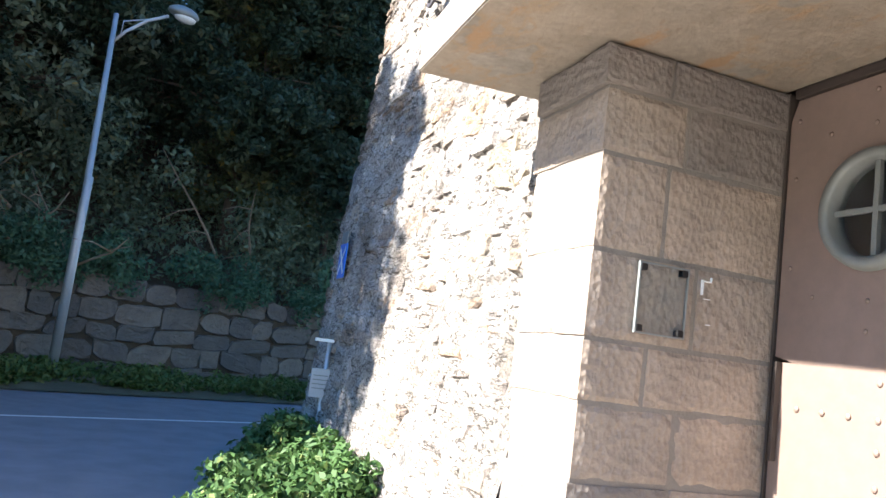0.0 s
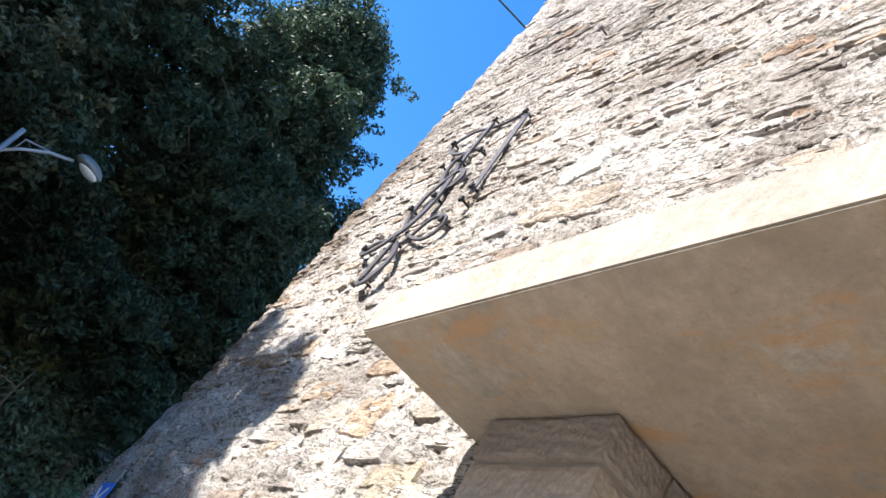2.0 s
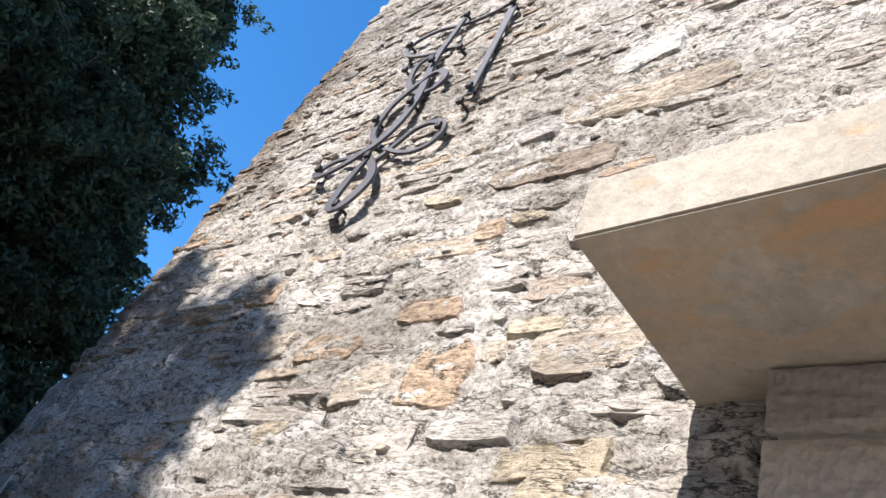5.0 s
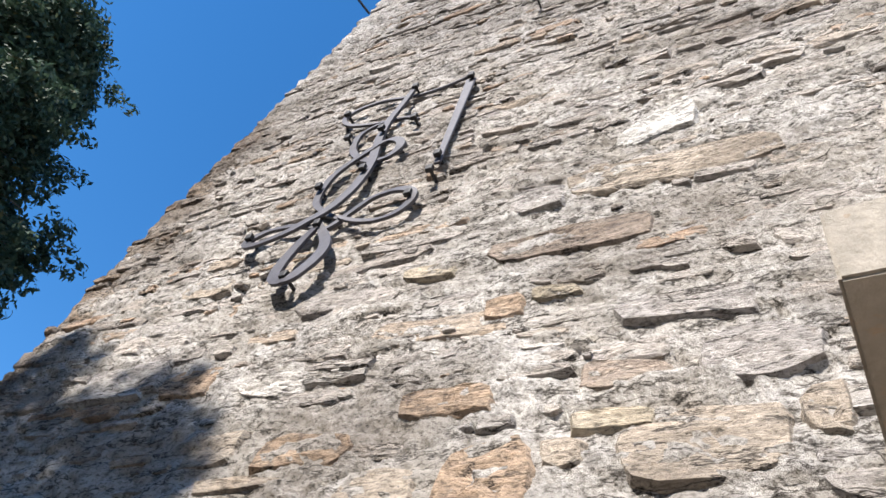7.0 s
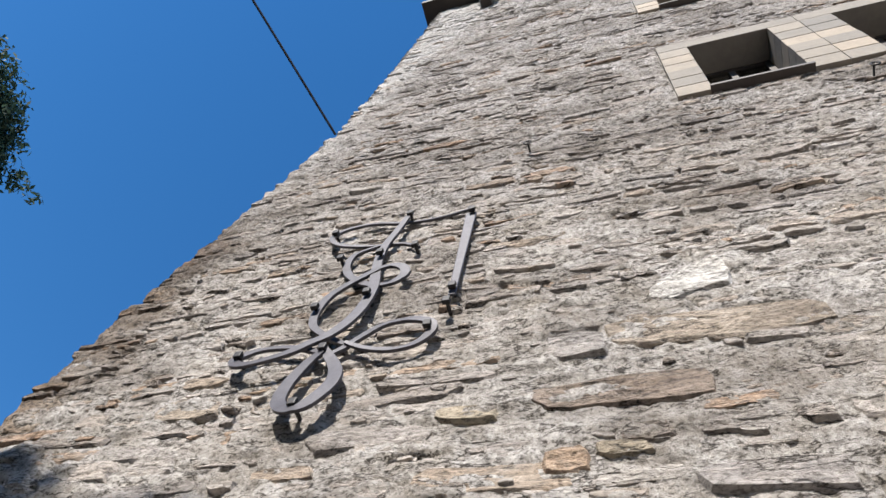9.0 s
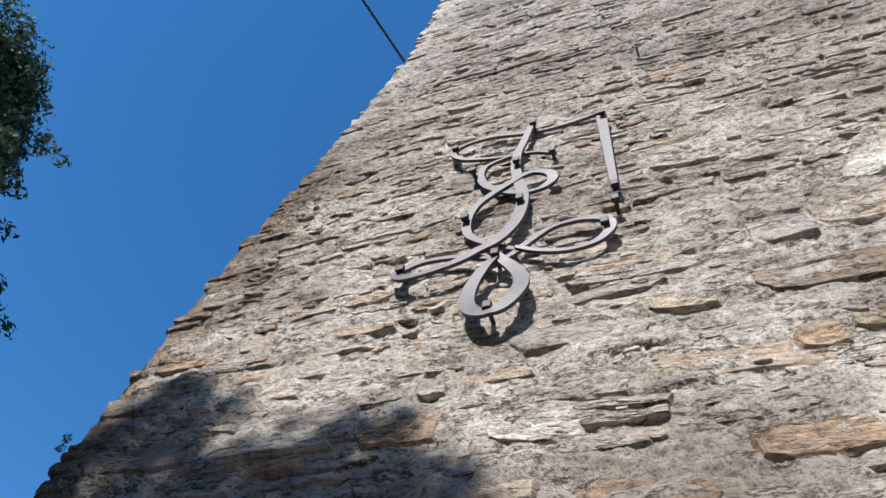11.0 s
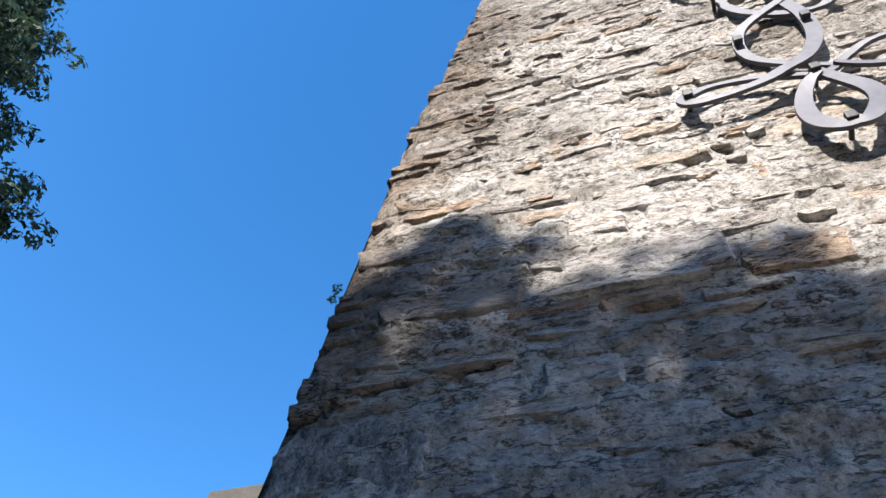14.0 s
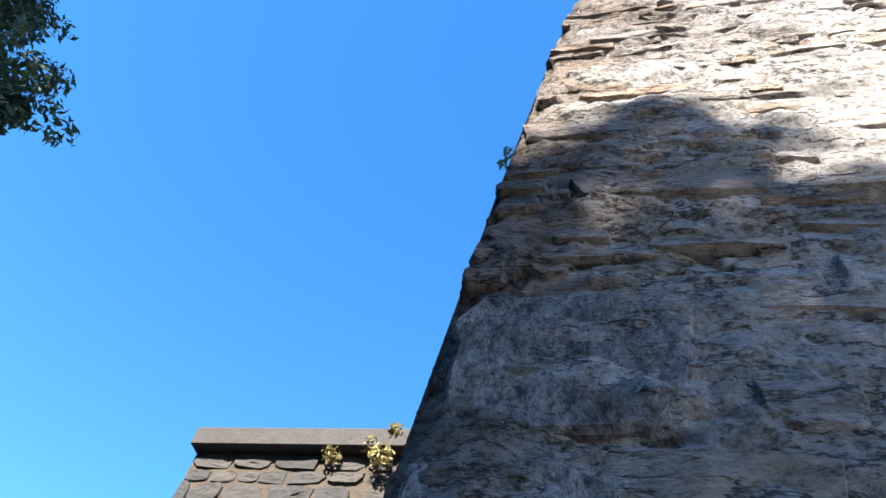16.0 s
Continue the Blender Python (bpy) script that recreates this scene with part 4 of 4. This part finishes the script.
tagged(link_mesh("overhead_cable", bm, M_CABLE), "black overhead cable anchored to the tower's corner", "cable")

# far wall with a coping behind the tower
far_wall = group_thing("coping_wall", (6.5, 6, 0), label="rough stone wall with a flat coping behind the tower", category="wall")
bm = bmesh.new()
rs_f = np.random.RandomState(8)
cells = []
z = 4.8
while z < 7.86:
    h = rs_f.uniform(0.16, 0.36)
    y = -3.0
    while y < 4.95:
        w = rs_f.uniform(0.3, 0.75)
        cells.append((y, min(y + w, 4.97), z, min(z + h, 7.86)))
        y += w
    z += h
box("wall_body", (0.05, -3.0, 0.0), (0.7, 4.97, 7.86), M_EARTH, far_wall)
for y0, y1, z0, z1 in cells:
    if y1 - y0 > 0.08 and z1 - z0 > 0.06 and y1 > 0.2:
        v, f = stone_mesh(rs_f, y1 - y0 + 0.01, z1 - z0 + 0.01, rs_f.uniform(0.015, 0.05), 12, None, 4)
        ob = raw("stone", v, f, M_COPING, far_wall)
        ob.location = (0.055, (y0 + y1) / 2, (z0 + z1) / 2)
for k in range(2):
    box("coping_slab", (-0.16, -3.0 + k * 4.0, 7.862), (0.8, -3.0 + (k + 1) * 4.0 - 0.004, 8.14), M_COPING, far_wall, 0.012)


# ---- ground, road, bank ----
U, V = Vector((0.905, 0.425, 0)), Vector((-0.425, 0.905, 0))  # along the road; away from the tower
R0 = Vector((-1.19, 11.25, 0))  # on the road's far edge


def on_road(s, o, z=0.0):
    p = R0 + U * s + V * o
    return Vector((p.x, p.y, z))


bm = bmesh.new()
g = [bm.verts.new(c) for c in ((-900, -900, -0.02), (900, -900, -0.02), (900, 900, -0.02), (-900, 900, -0.02))]
bm.faces.new(g)
tagged(link_mesh("ground", bm, M_GRAVEL), "grey gravel ground", "ground", kind="structure")


def strip(name, o0, o1, z0, z1, material, s0=-60, s1=60, n=60, bulge=0.0):
    bm = bmesh.new()
    prev = None
    for k in range(n + 1):
        s = s0 + (s1 - s0) * k / n
        a, b = bm.verts.new(on_road(s, o0, z0)), bm.verts.new(on_road(s, o1, z1))
        if prev:
            bm.faces.new((prev[0], a, b, prev[1]))
        prev = (a, b)
    return link_mesh(name, bm, material)


tagged(strip("road", -8.0, 0.0, 0.0, 0.0, M_ASPHALT), "grey asphalt road with dappled sunlight", "road", kind="structure")
tagged(strip("road_marking", -2.68, -2.58, 0.004, 0.004, M_PAINT), "worn white line on the asphalt", "marking", kind="structure")
tagged(strip("verge", 0.0, 2.2, 0.02, 0.22, M_VERGE), "earth verge between road and retaining wall", "verge", kind="structure")

# wooded bank behind the retaining wall
bm = bmesh.new()
prev = None
rs_b = np.random.RandomState(4)
OFFS = [2.25, 2.6, 4, 7, 11, 16, 24, 40, 80]
HTS = [1.7, 1.95, 2.9, 5.2, 8.0, 11.0, 15.0, 20.0, 26.0]
for k in range(41):
    s = -60 + 3 * k
    col = [bm.verts.new(on_road(s, o, h + (rs_b.uniform(-0.3, 0.3) if o > 2.7 else 0))) for o, h in zip(OFFS, HTS)]
    if prev:
        for j in range(len(OFFS) - 1):
            bm.faces.new((prev[j], col[j], col[j + 1], prev[j + 1]))
    prev = col
tagged(link_mesh("bank", bm, M_EARTH, smooth=True), "steep wooded bank of dark forest soil", "ground", kind="structure")

# retaining wall of large rough blocks
ret = group_thing("retaining_wall", tuple(on_road(0, 2.1)), kind="structure", label="low retaining wall of dark rough-hewn stone blocks", category="wall")
ret.rotation_euler = (0, 0, math.atan2(U.y, U.x))
box("wall_core", (-30, 0.05, 0), (24, 0.6, 1.93), M_EARTH, ret)
rs_r = np.random.RandomState(12)
z = 0.05
while z < 1.9:
    h = rs_r.uniform(0.28, 0.5)
    h = min(h, 1.95 - z)
    s = -13.0 + rs_r.uniform(0, 0.3)
    while s < 8.5:
        w = rs_r.uniform(0.4, 1.05)
        v, f = stone_mesh(rs_r, w * 1.07, h * 1.09, rs_r.uniform(0.02, 0.06), 16, None, 4)
        ob = raw("stone_block", [(b, a, c) for a, b, c in v], [t[::-1] for t in f], M_BLOCK, ret)
        ob.location = (s + w / 2, 0.03, z + h / 2 + rs_r.uniform(-0.012, 0.012))
        s += w
    z += h


# ---- plants ----
def leaf_cloud(name, centres, radii, count, size, material, parent=None, seed=0, droop=0.4, flat=1.0):
    """Many small folded leaves spread through a set of uneven clumps."""
    rs = np.random.RandomState(seed)
    centres, radii = np.asarray(centres, float), np.asarray(radii, float)
    pick = rs.choice(len(centres), count, p=radii ** 2 / (radii ** 2).sum())
    d = rs.normal(size=(count, 3))
    d /= np.linalg.norm(d, axis=1)[:, None]
    p = centres[pick] + d * (radii[pick] * rs.uniform(0.35, 1.08, count) ** 0.6)[:, None] * np.array((1, 1, flat))
    nrm = d * 0.6 + rs.normal(size=(count, 3)) * 0.6 + np.array((0, 0, droop))
    nrm /= np.linalg.norm(nrm, axis=1)[:, None]
    a = np.cross(nrm, rs.normal(size=(count, 3)))
    a /= np.linalg.norm(a, axis=1)[:, None]
    b = np.cross(nrm, a)
    s = size * rs.uniform(0.6, 1.3, count)[:, None]
    v = np.empty((count, 4, 3))
    v[:, 0], v[:, 1] = p - a * s, p - b * s * 0.42 + nrm * s * 0.12
    v[:, 2], v[:, 3] = p + a * s, p + b * s * 0.42 + nrm * s * 0.12
    me = bpy.data.meshes.new(name)
    me.vertices.add(count * 4)
    me.vertices.foreach_set("co", v.reshape(-1))
    me.loops.add(count * 4)
    me.loops.foreach_set("vertex_index", np.arange(count * 4, dtype=np.int32))
    me.polygons.add(count)
    me.polygons.foreach_set("loop_start", np.arange(0, count * 4, 4, dtype=np.int32))
    me.polygons.foreach_set("loop_total", np.full(count, 4, dtype=np.int32))
    me.materials.append(material)
    me.update(calc_edges=True)
    ob = new(name, me)
    ob.parent = parent
    return ob


def tree(at, height, crown, seed, leaves, material=None, size=0.085, low=0.3, label="broad-leaved tree with a dense dark green crown", squash=1.0, lean=None, sprays=True, limbs=52, cone=False):
    """Tapered leaning trunk, limbs, and a crown of leafy clumps round the limbs' ends."""
    rs = np.random.RandomState(seed)
    t = group_thing("tree", tuple(at), label=label, category="tree", group="trees of the wooded bank")
    bm = bmesh.new()
    lean = Vector(lean) if lean else Vector((rs.uniform(-0.6, 0.6), rs.uniform(-0.9, 0.2), 0))
    trunk = [lean * (k / 6) ** 1.5 + Vector((rs.uniform(-0.08, 0.08), rs.uniform(-0.08, 0.08), height * 0.85 * k / 6 - (0.3 if k == 0 else 0))) for k in range(7)]
    tube(bm, trunk[:6], [0.011 * height * (1 - 0.14 * k) for k in range(6)], 8)
    cs, rr = [], []
    for k in range(limbs if sprays else 26):
        f = rs.uniform(low, 1.0)
        base = trunk[min(5, int(f * 6))]
        ang = rs.uniform(0, 2 * math.pi)
        reach = crown * math.sqrt(max(0.06, 1 - ((f - 0.55) / 0.55) ** 2)) * rs.uniform(0.45, 1.0)
        rise = rs.uniform(0.0, 0.14) * height
        if cone:
            base = trunk[int(f * 5.999)].lerp(trunk[int(f * 5.999) + 1], f * 5.999 % 1)
            reach, rise = min(crown, 1.7 * crown * (1.09 - f)) * rs.uniform(0.5, 0.97), rs.uniform(-0.4, 0.4)
        end = base + Vector((math.cos(ang) * reach, math.sin(ang) * reach * squash, rise))
        mid = base.lerp(end, 0.5) + Vector((0, 0, 0.3))
        tube(bm, [base, mid, end], [0.05, 0.035, 0.012], 5)
        if not sprays:
            for q, rad in ((end, 0.30), (mid, 0.24)):
                for _ in range(2):
                    cs.append(q + Vector(rs.normal(size=3)) * crown * 0.16)
                    rr.append(crown * rad * rs.uniform(0.55, 1.2))
            continue
        cs.append(mid + Vector(rs.normal(size=3)) * crown * 0.10)
        rr.append(crown * 0.24 * rs.uniform(0.7, 1.2))
        side = Vector((-math.sin(ang), math.cos(ang), 0))
        for _ in range(9):
            along = rs.uniform(0.55, 1.08)
            q = base.lerp(end, along) + side * rs.normal() * crown * 0.15 + Vector((0, 0, rs.uniform(-0.14, 0.10) * crown))
            tube(bm, [base.lerp(end, along * 0.8), q], [0.014, 0.005], 4)
            for step in (0.0, 0.5, 1.0):
                cs.append(q + (q - base.lerp(end, along * 0.8)) * 0.4 * step + Vector((0, 0, -0.035 * crown * step)) + Vector(rs.normal(size=3)) * crown * 0.03)
                rr.append(crown * rs.uniform(0.045, 0.10) * (1.1 - 0.4 * step))
    part("trunk", bm, M_BARK, t, smooth=True)
    leaf_cloud("crown", cs, rr, leaves, size, material or M_LEAF, t, seed + 100, flat=0.75)
    return t


def bank_z(o):
    return float(np.interp(o, OFFS, HTS))


# trees along the bank: position along the road, distance from its edge, height, crown radius
for k, (s, o, h, cr, nl, warm) in enumerate([(-8.5, 4.6, 11.0, 2.9, 26000, 0), (-5.3, 3.9, 11.5, 2.9, 30000, 0), (-2.6, 4.4, 12.3, 3.0, 32000, 0), (3.4, 4.2, 9.0, 2.2, 20000, 1), (6.5, 6.5, 8.5, 2.4, 16000, 0),
                                     (-10.0, 8.5, 11.0, 3.0, 16000, 1), (-6.5, 8.5, 12.0, 3.0, 18000, 0), (-3.2, 8.8, 10.0, 2.8, 16000, 1), (0.4, 8.5, 7.0, 2.8, 16000, 0), (4, 9, 5.5, 2.4, 12000, 0), (7, 10, 5, 2.6, 9000, 0), (-13.5, 5.5, 11.0, 3.2, 14000, 0)]):
    p = on_road(s, o)
    tree((p.x, p.y, bank_z(o) - 0.1), h, cr, 40 + k, nl, M_LEAF2 if warm else M_LEAF, low=0.22, size=0.10)
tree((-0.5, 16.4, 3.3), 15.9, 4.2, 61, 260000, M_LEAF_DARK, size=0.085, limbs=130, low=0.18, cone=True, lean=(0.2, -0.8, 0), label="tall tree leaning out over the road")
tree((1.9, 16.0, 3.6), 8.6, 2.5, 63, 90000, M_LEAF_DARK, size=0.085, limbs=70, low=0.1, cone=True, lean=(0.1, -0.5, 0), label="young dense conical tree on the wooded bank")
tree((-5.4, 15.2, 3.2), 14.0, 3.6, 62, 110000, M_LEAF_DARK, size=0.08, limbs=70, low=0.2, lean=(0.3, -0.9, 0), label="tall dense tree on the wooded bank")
# trees on the sunny side of the road, whose shade falls on the tower's foot
for k, (x, y, h, cr, nl) in enumerate([(-8.4, 7.4, 12.1, 4.1, 90000), (-10.6, 7.75, 15.6, 2.4, 46000), (-15.5, 10.8, 22.0, 3.8, 42000)]):
    tree((x, y, 0), h, cr, 70 + k, nl, M_LEAF, size=0.17, low=0.12, lean=(0.2, 0.1, 0), sprays=False, label="roadside tree shading the foot of the tower")

tree((-8.5, 8.42, 0), 12.75, 4.1, 70, 80000, M_LEAF, size=0.17, low=0.12, lean=(0.2, 0.1, 0), sprays=False, label="roadside tree shading the foot of the tower")

# unseen leaf mass behind the camera, added to cut skylight on the wall
rs_h = np.random.RandomState(55)
cs, rr = [], []
for _ in range(420):
    x, y = rs_h.uniform(-52, -33), rs_h.uniform(-38, 44)
    cs.append((x, y, rs_h.uniform(0.0, 1.0) * (9.0 + (-33 - x) * 0.55)))
    rr.append(rs_h.uniform(1.6, 3.4))
tagged(leaf_cloud("far_wood", cs, rr, 70000, 0.5, M_LEAF, None, 56), "unseen leafy mass added to block low sky light", "wood", kind="stuff")

# undergrowth and creepers
rs_u = np.random.RandomState(31)
cs, rr = [], []
for _ in range(620):
    s, o = rs_u.uniform(-13, 8), rs_u.uniform(2.2, 9.5)
    p = on_road(s, o)
    cs.append((p.x, p.y, bank_z(o) + rs_u.uniform(0.0, 1.0) ** 2 * 3.2))
    rr.append(rs_u.uniform(0.35, 0.9))
tagged(leaf_cloud("undergrowth", cs, rr, 110000, 0.075, M_SHRUB, None, 32), "dense shrubs covering the wooded bank", "shrubs", kind="stuff")
cs, rr = [], []
for _ in range(230):
    s = rs_u.uniform(-13, 8.5)
    drop = rs_u.uniform(0, 1) ** 2 * (0.9 if s < -3.5 else 0.45)
    p = on_road(s, 2.05 + rs_u.uniform(-0.12, 0.3))
    cs.append((p.x, p.y, 2.15 + rs_u.uniform(-0.1, 0.55) - drop))
    rr.append(rs_u.uniform(0.16, 0.38))
tagged(leaf_cloud("ivy", cs, rr, 42000, 0.055, M_IVY, None, 33), "dark green ivy hanging over the retaining wall", "ivy", kind="stuff")
cs, rr = [], []
for _ in range(420):
    s = rs_u.uniform(-13, 8)
    p = on_road(s, rs_u.uniform(0.35, 1.9))
    cs.append((p.x, p.y, 0.16 + rs_u.uniform(0, 0.10)))
    rr.append(rs_u.uniform(0.12, 0.3))
tagged(leaf_cloud("verge_grass", cs, rr, 50000, 0.055, M_GRASS, None, 34, flat=0.8), "grass and weeds on the verge", "grass", kind="stuff")
cs, rr = [], []
for _ in range(110):
    y = rs_u.uniform(2.2, 5.6)
    x = -0.12 - rs_u.uniform(0, 1) ** 1.2 * (0.3 + 0.25 * (5.6 - y))
    cs.append((x, y, rs_u.uniform(0.05, 0.34) + (0.16 if x > -0.4 else 0)))
    rr.append(rs_u.uniform(0.10, 0.2))
tagged(leaf_cloud("wall_foot_weeds", cs, rr, 14000, 0.042, M_BUSH, None, 35), "bright green weeds growing along the tower's foot", "weeds", kind="stuff")
tagged(leaf_cloud("wall_tuft", [(0.06, 5.45, 2.0), (0.1, 5.5, 1.85), (0.02, 5.42, 2.12)], [0.13, 0.12, 0.09], 600, 0.035, M_IVY, None, 36), "small creeper growing from the tower's corner", "creeper", kind="stuff")
tagged(leaf_cloud("coping_grass", [(6.4, 8.1, 8.1), (6.4, 8.4, 7.9), (6.35, 8.2, 7.7), (6.4, 8.9, 7.75)], [0.14, 0.12, 0.16, 0.12], 420, 0.045, M_DRYGRASS, None, 37), "dry grass growing on the coping", "grass", kind="stuff")

tagged(leaf_cloud("corner_tuft", [(0.15, 5.345, 3.98), (0.16, 5.36, 3.93)], [0.022, 0.02], 60, 0.011, M_IVY, None, 38), "tiny weed growing from the tower's corner", "weed", kind="stuff")

rs_d = np.random.RandomState(77)
for k in range(12):
    s, o = rs_d.uniform(-6.5, 2.5), rs_d.uniform(1.9, 2.6)
    p = on_road(s, o)
    tw = group_thing("dead_branch", (p.x, p.y, bank_z(2.6) + rs_d.uniform(-0.3, 1.0)), label="bare dead branch hanging from the bank", category="branch", group="dead branches")
    bm = bmesh.new()
    d = Vector((rs_d.uniform(-1, 1), rs_d.uniform(-0.5, 0.1), rs_d.uniform(0.3, 1.2)))
    stem = [d * t + Vector((rs_d.uniform(-0.06, 0.06), rs_d.uniform(-0.06, 0.06), rs_d.uniform(-0.05, 0.05))) for t in (0, 0.5, 1.0, 1.5, 2.0)]
    tube(bm, stem, [0.035, 0.03, 0.022, 0.015, 0.006], 6)
    for j in (1, 2, 3):
        e = stem[j] + Vector((rs_d.uniform(-0.7, 0.7), rs_d.uniform(-0.5, 0.1), rs_d.uniform(-0.4, 0.6)))
        tube(bm, [stem[j], stem[j].lerp(e, 0.5) + Vector((0, 0, 0.06)), e], [0.016, 0.012, 0.005], 5)
    part("branch_wood", bm, M_DRYWOOD, tw, smooth=True)

# ---- street lamp, signs ----
lamp = group_thing("street_lamp", (-3.12, 11.75, 0.17), label="galvanised street lamp with a curved arm", category="street lamp")
bm = bmesh.new()
tube(bm, [(0, 0, -0.05), (0, 0, 3.4), (-0.02, 0, 3.42), (-0.08, 0.02, 6.4)], [0.085, 0.075, 0.06, 0.045], 12)
part("pole", bm, M_GALV, lamp, smooth=True)
bm = bmesh.new()
tube(bm, [(-0.07, 0.02, 5.85), (0.12, 0.02, 6.12), (0.45, 0.02, 6.42), (0.78, 0.02, 6.6)], 0.03, 8)
tube(bm, [(0.05, 0.02, 6.02), (0.06, 0.02, 6.3), (0.45, 0.02, 6.44)], 0.014, 6)
part("arm", bm, M_GALV, lamp, smooth=True)
bm = bmesh.new()
bmesh.ops.create_uvsphere(bm, u_segments=20, v_segments=10, radius=0.3)
for v in bm.verts:
    v.co = Vector((v.co.x * 0.95, v.co.y * 0.55, v.co.z * (0.5 if v.co.z > 0 else 0.28)))
ob = part("lamp_head", bm, M_STEEL, lamp, smooth=True)
ob.location, ob.rotation_euler = (1.02, 0.02, 6.7), (0, radians(8), 0)
bm = bmesh.new()
bmesh.ops.create_uvsphere(bm, u_segments=16, v_segments=8, radius=0.2)
for v in bm.verts:
    v.co.z *= 0.45
    v.co.y *= 0.65
dome = part("diffuser", bm, M_WHITE, ob, "pale glass bowl")
dome.location = (0.05, 0, -0.06)

sign = group_thing("trail_sign", (0.0, 4.74, 2.0), label="blue enamel sign with a white cross mark on the tower wall", category="sign")
box("sign_plate", (0.0, -0.15, -0.04), (0.012, 0.13, 0.30), M_BLUE, sign, 0.003)
for a, b in (((-0.12, 0.0), (0.10, 0.26)), ((0.10, 0.0), (-0.12, 0.26))):
    d = Vector((b[0] - a[0], b[1] - a[1])).normalized() * 0.02
    nn = Vector((-d.y, d.x))
    bm = bmesh.new()
    bm.faces.new([bm.verts.new((-0.002 if a[0] < 0 else -0.0035, p[0] + s * nn.x, p[1] + s * nn.y)) for p, s in ((a, -1), (b, -1), (b, 1), (a, 1))])
    part("white_stroke", bm, M_WHITE, sign)
box("top_plate", (0.0, -0.13, 0.31), (0.012, 0.11, 0.42), M_STEEL, sign, 0.003)

post = group_thing("sign_post", (-0.03, 4.62, 0), label="grey post with a small white board and a crossbar", category="sign post")
bm = bmesh.new()
tube(bm, [(0, 0, -0.1), (0.01, 0, 1.33)], 0.022, 10)
part("pole", bm, M_GALV, post, smooth=True)
box("crossbar", (-0.13, -0.03, 1.325), (0.13, 0.03, 1.355), M_WHITE, post, 0.004)
box("board", (-0.13, -0.04, 0.80), (0.06, -0.024, 1.07), M_GALV, post, 0.003)
for zz in (1.0, 0.96, 0.92, 0.88):
    box("text_bar", (-0.11, -0.0425, zz), (0.03, -0.0405, zz + 0.010), M_STEEL, post)

build_rubble()
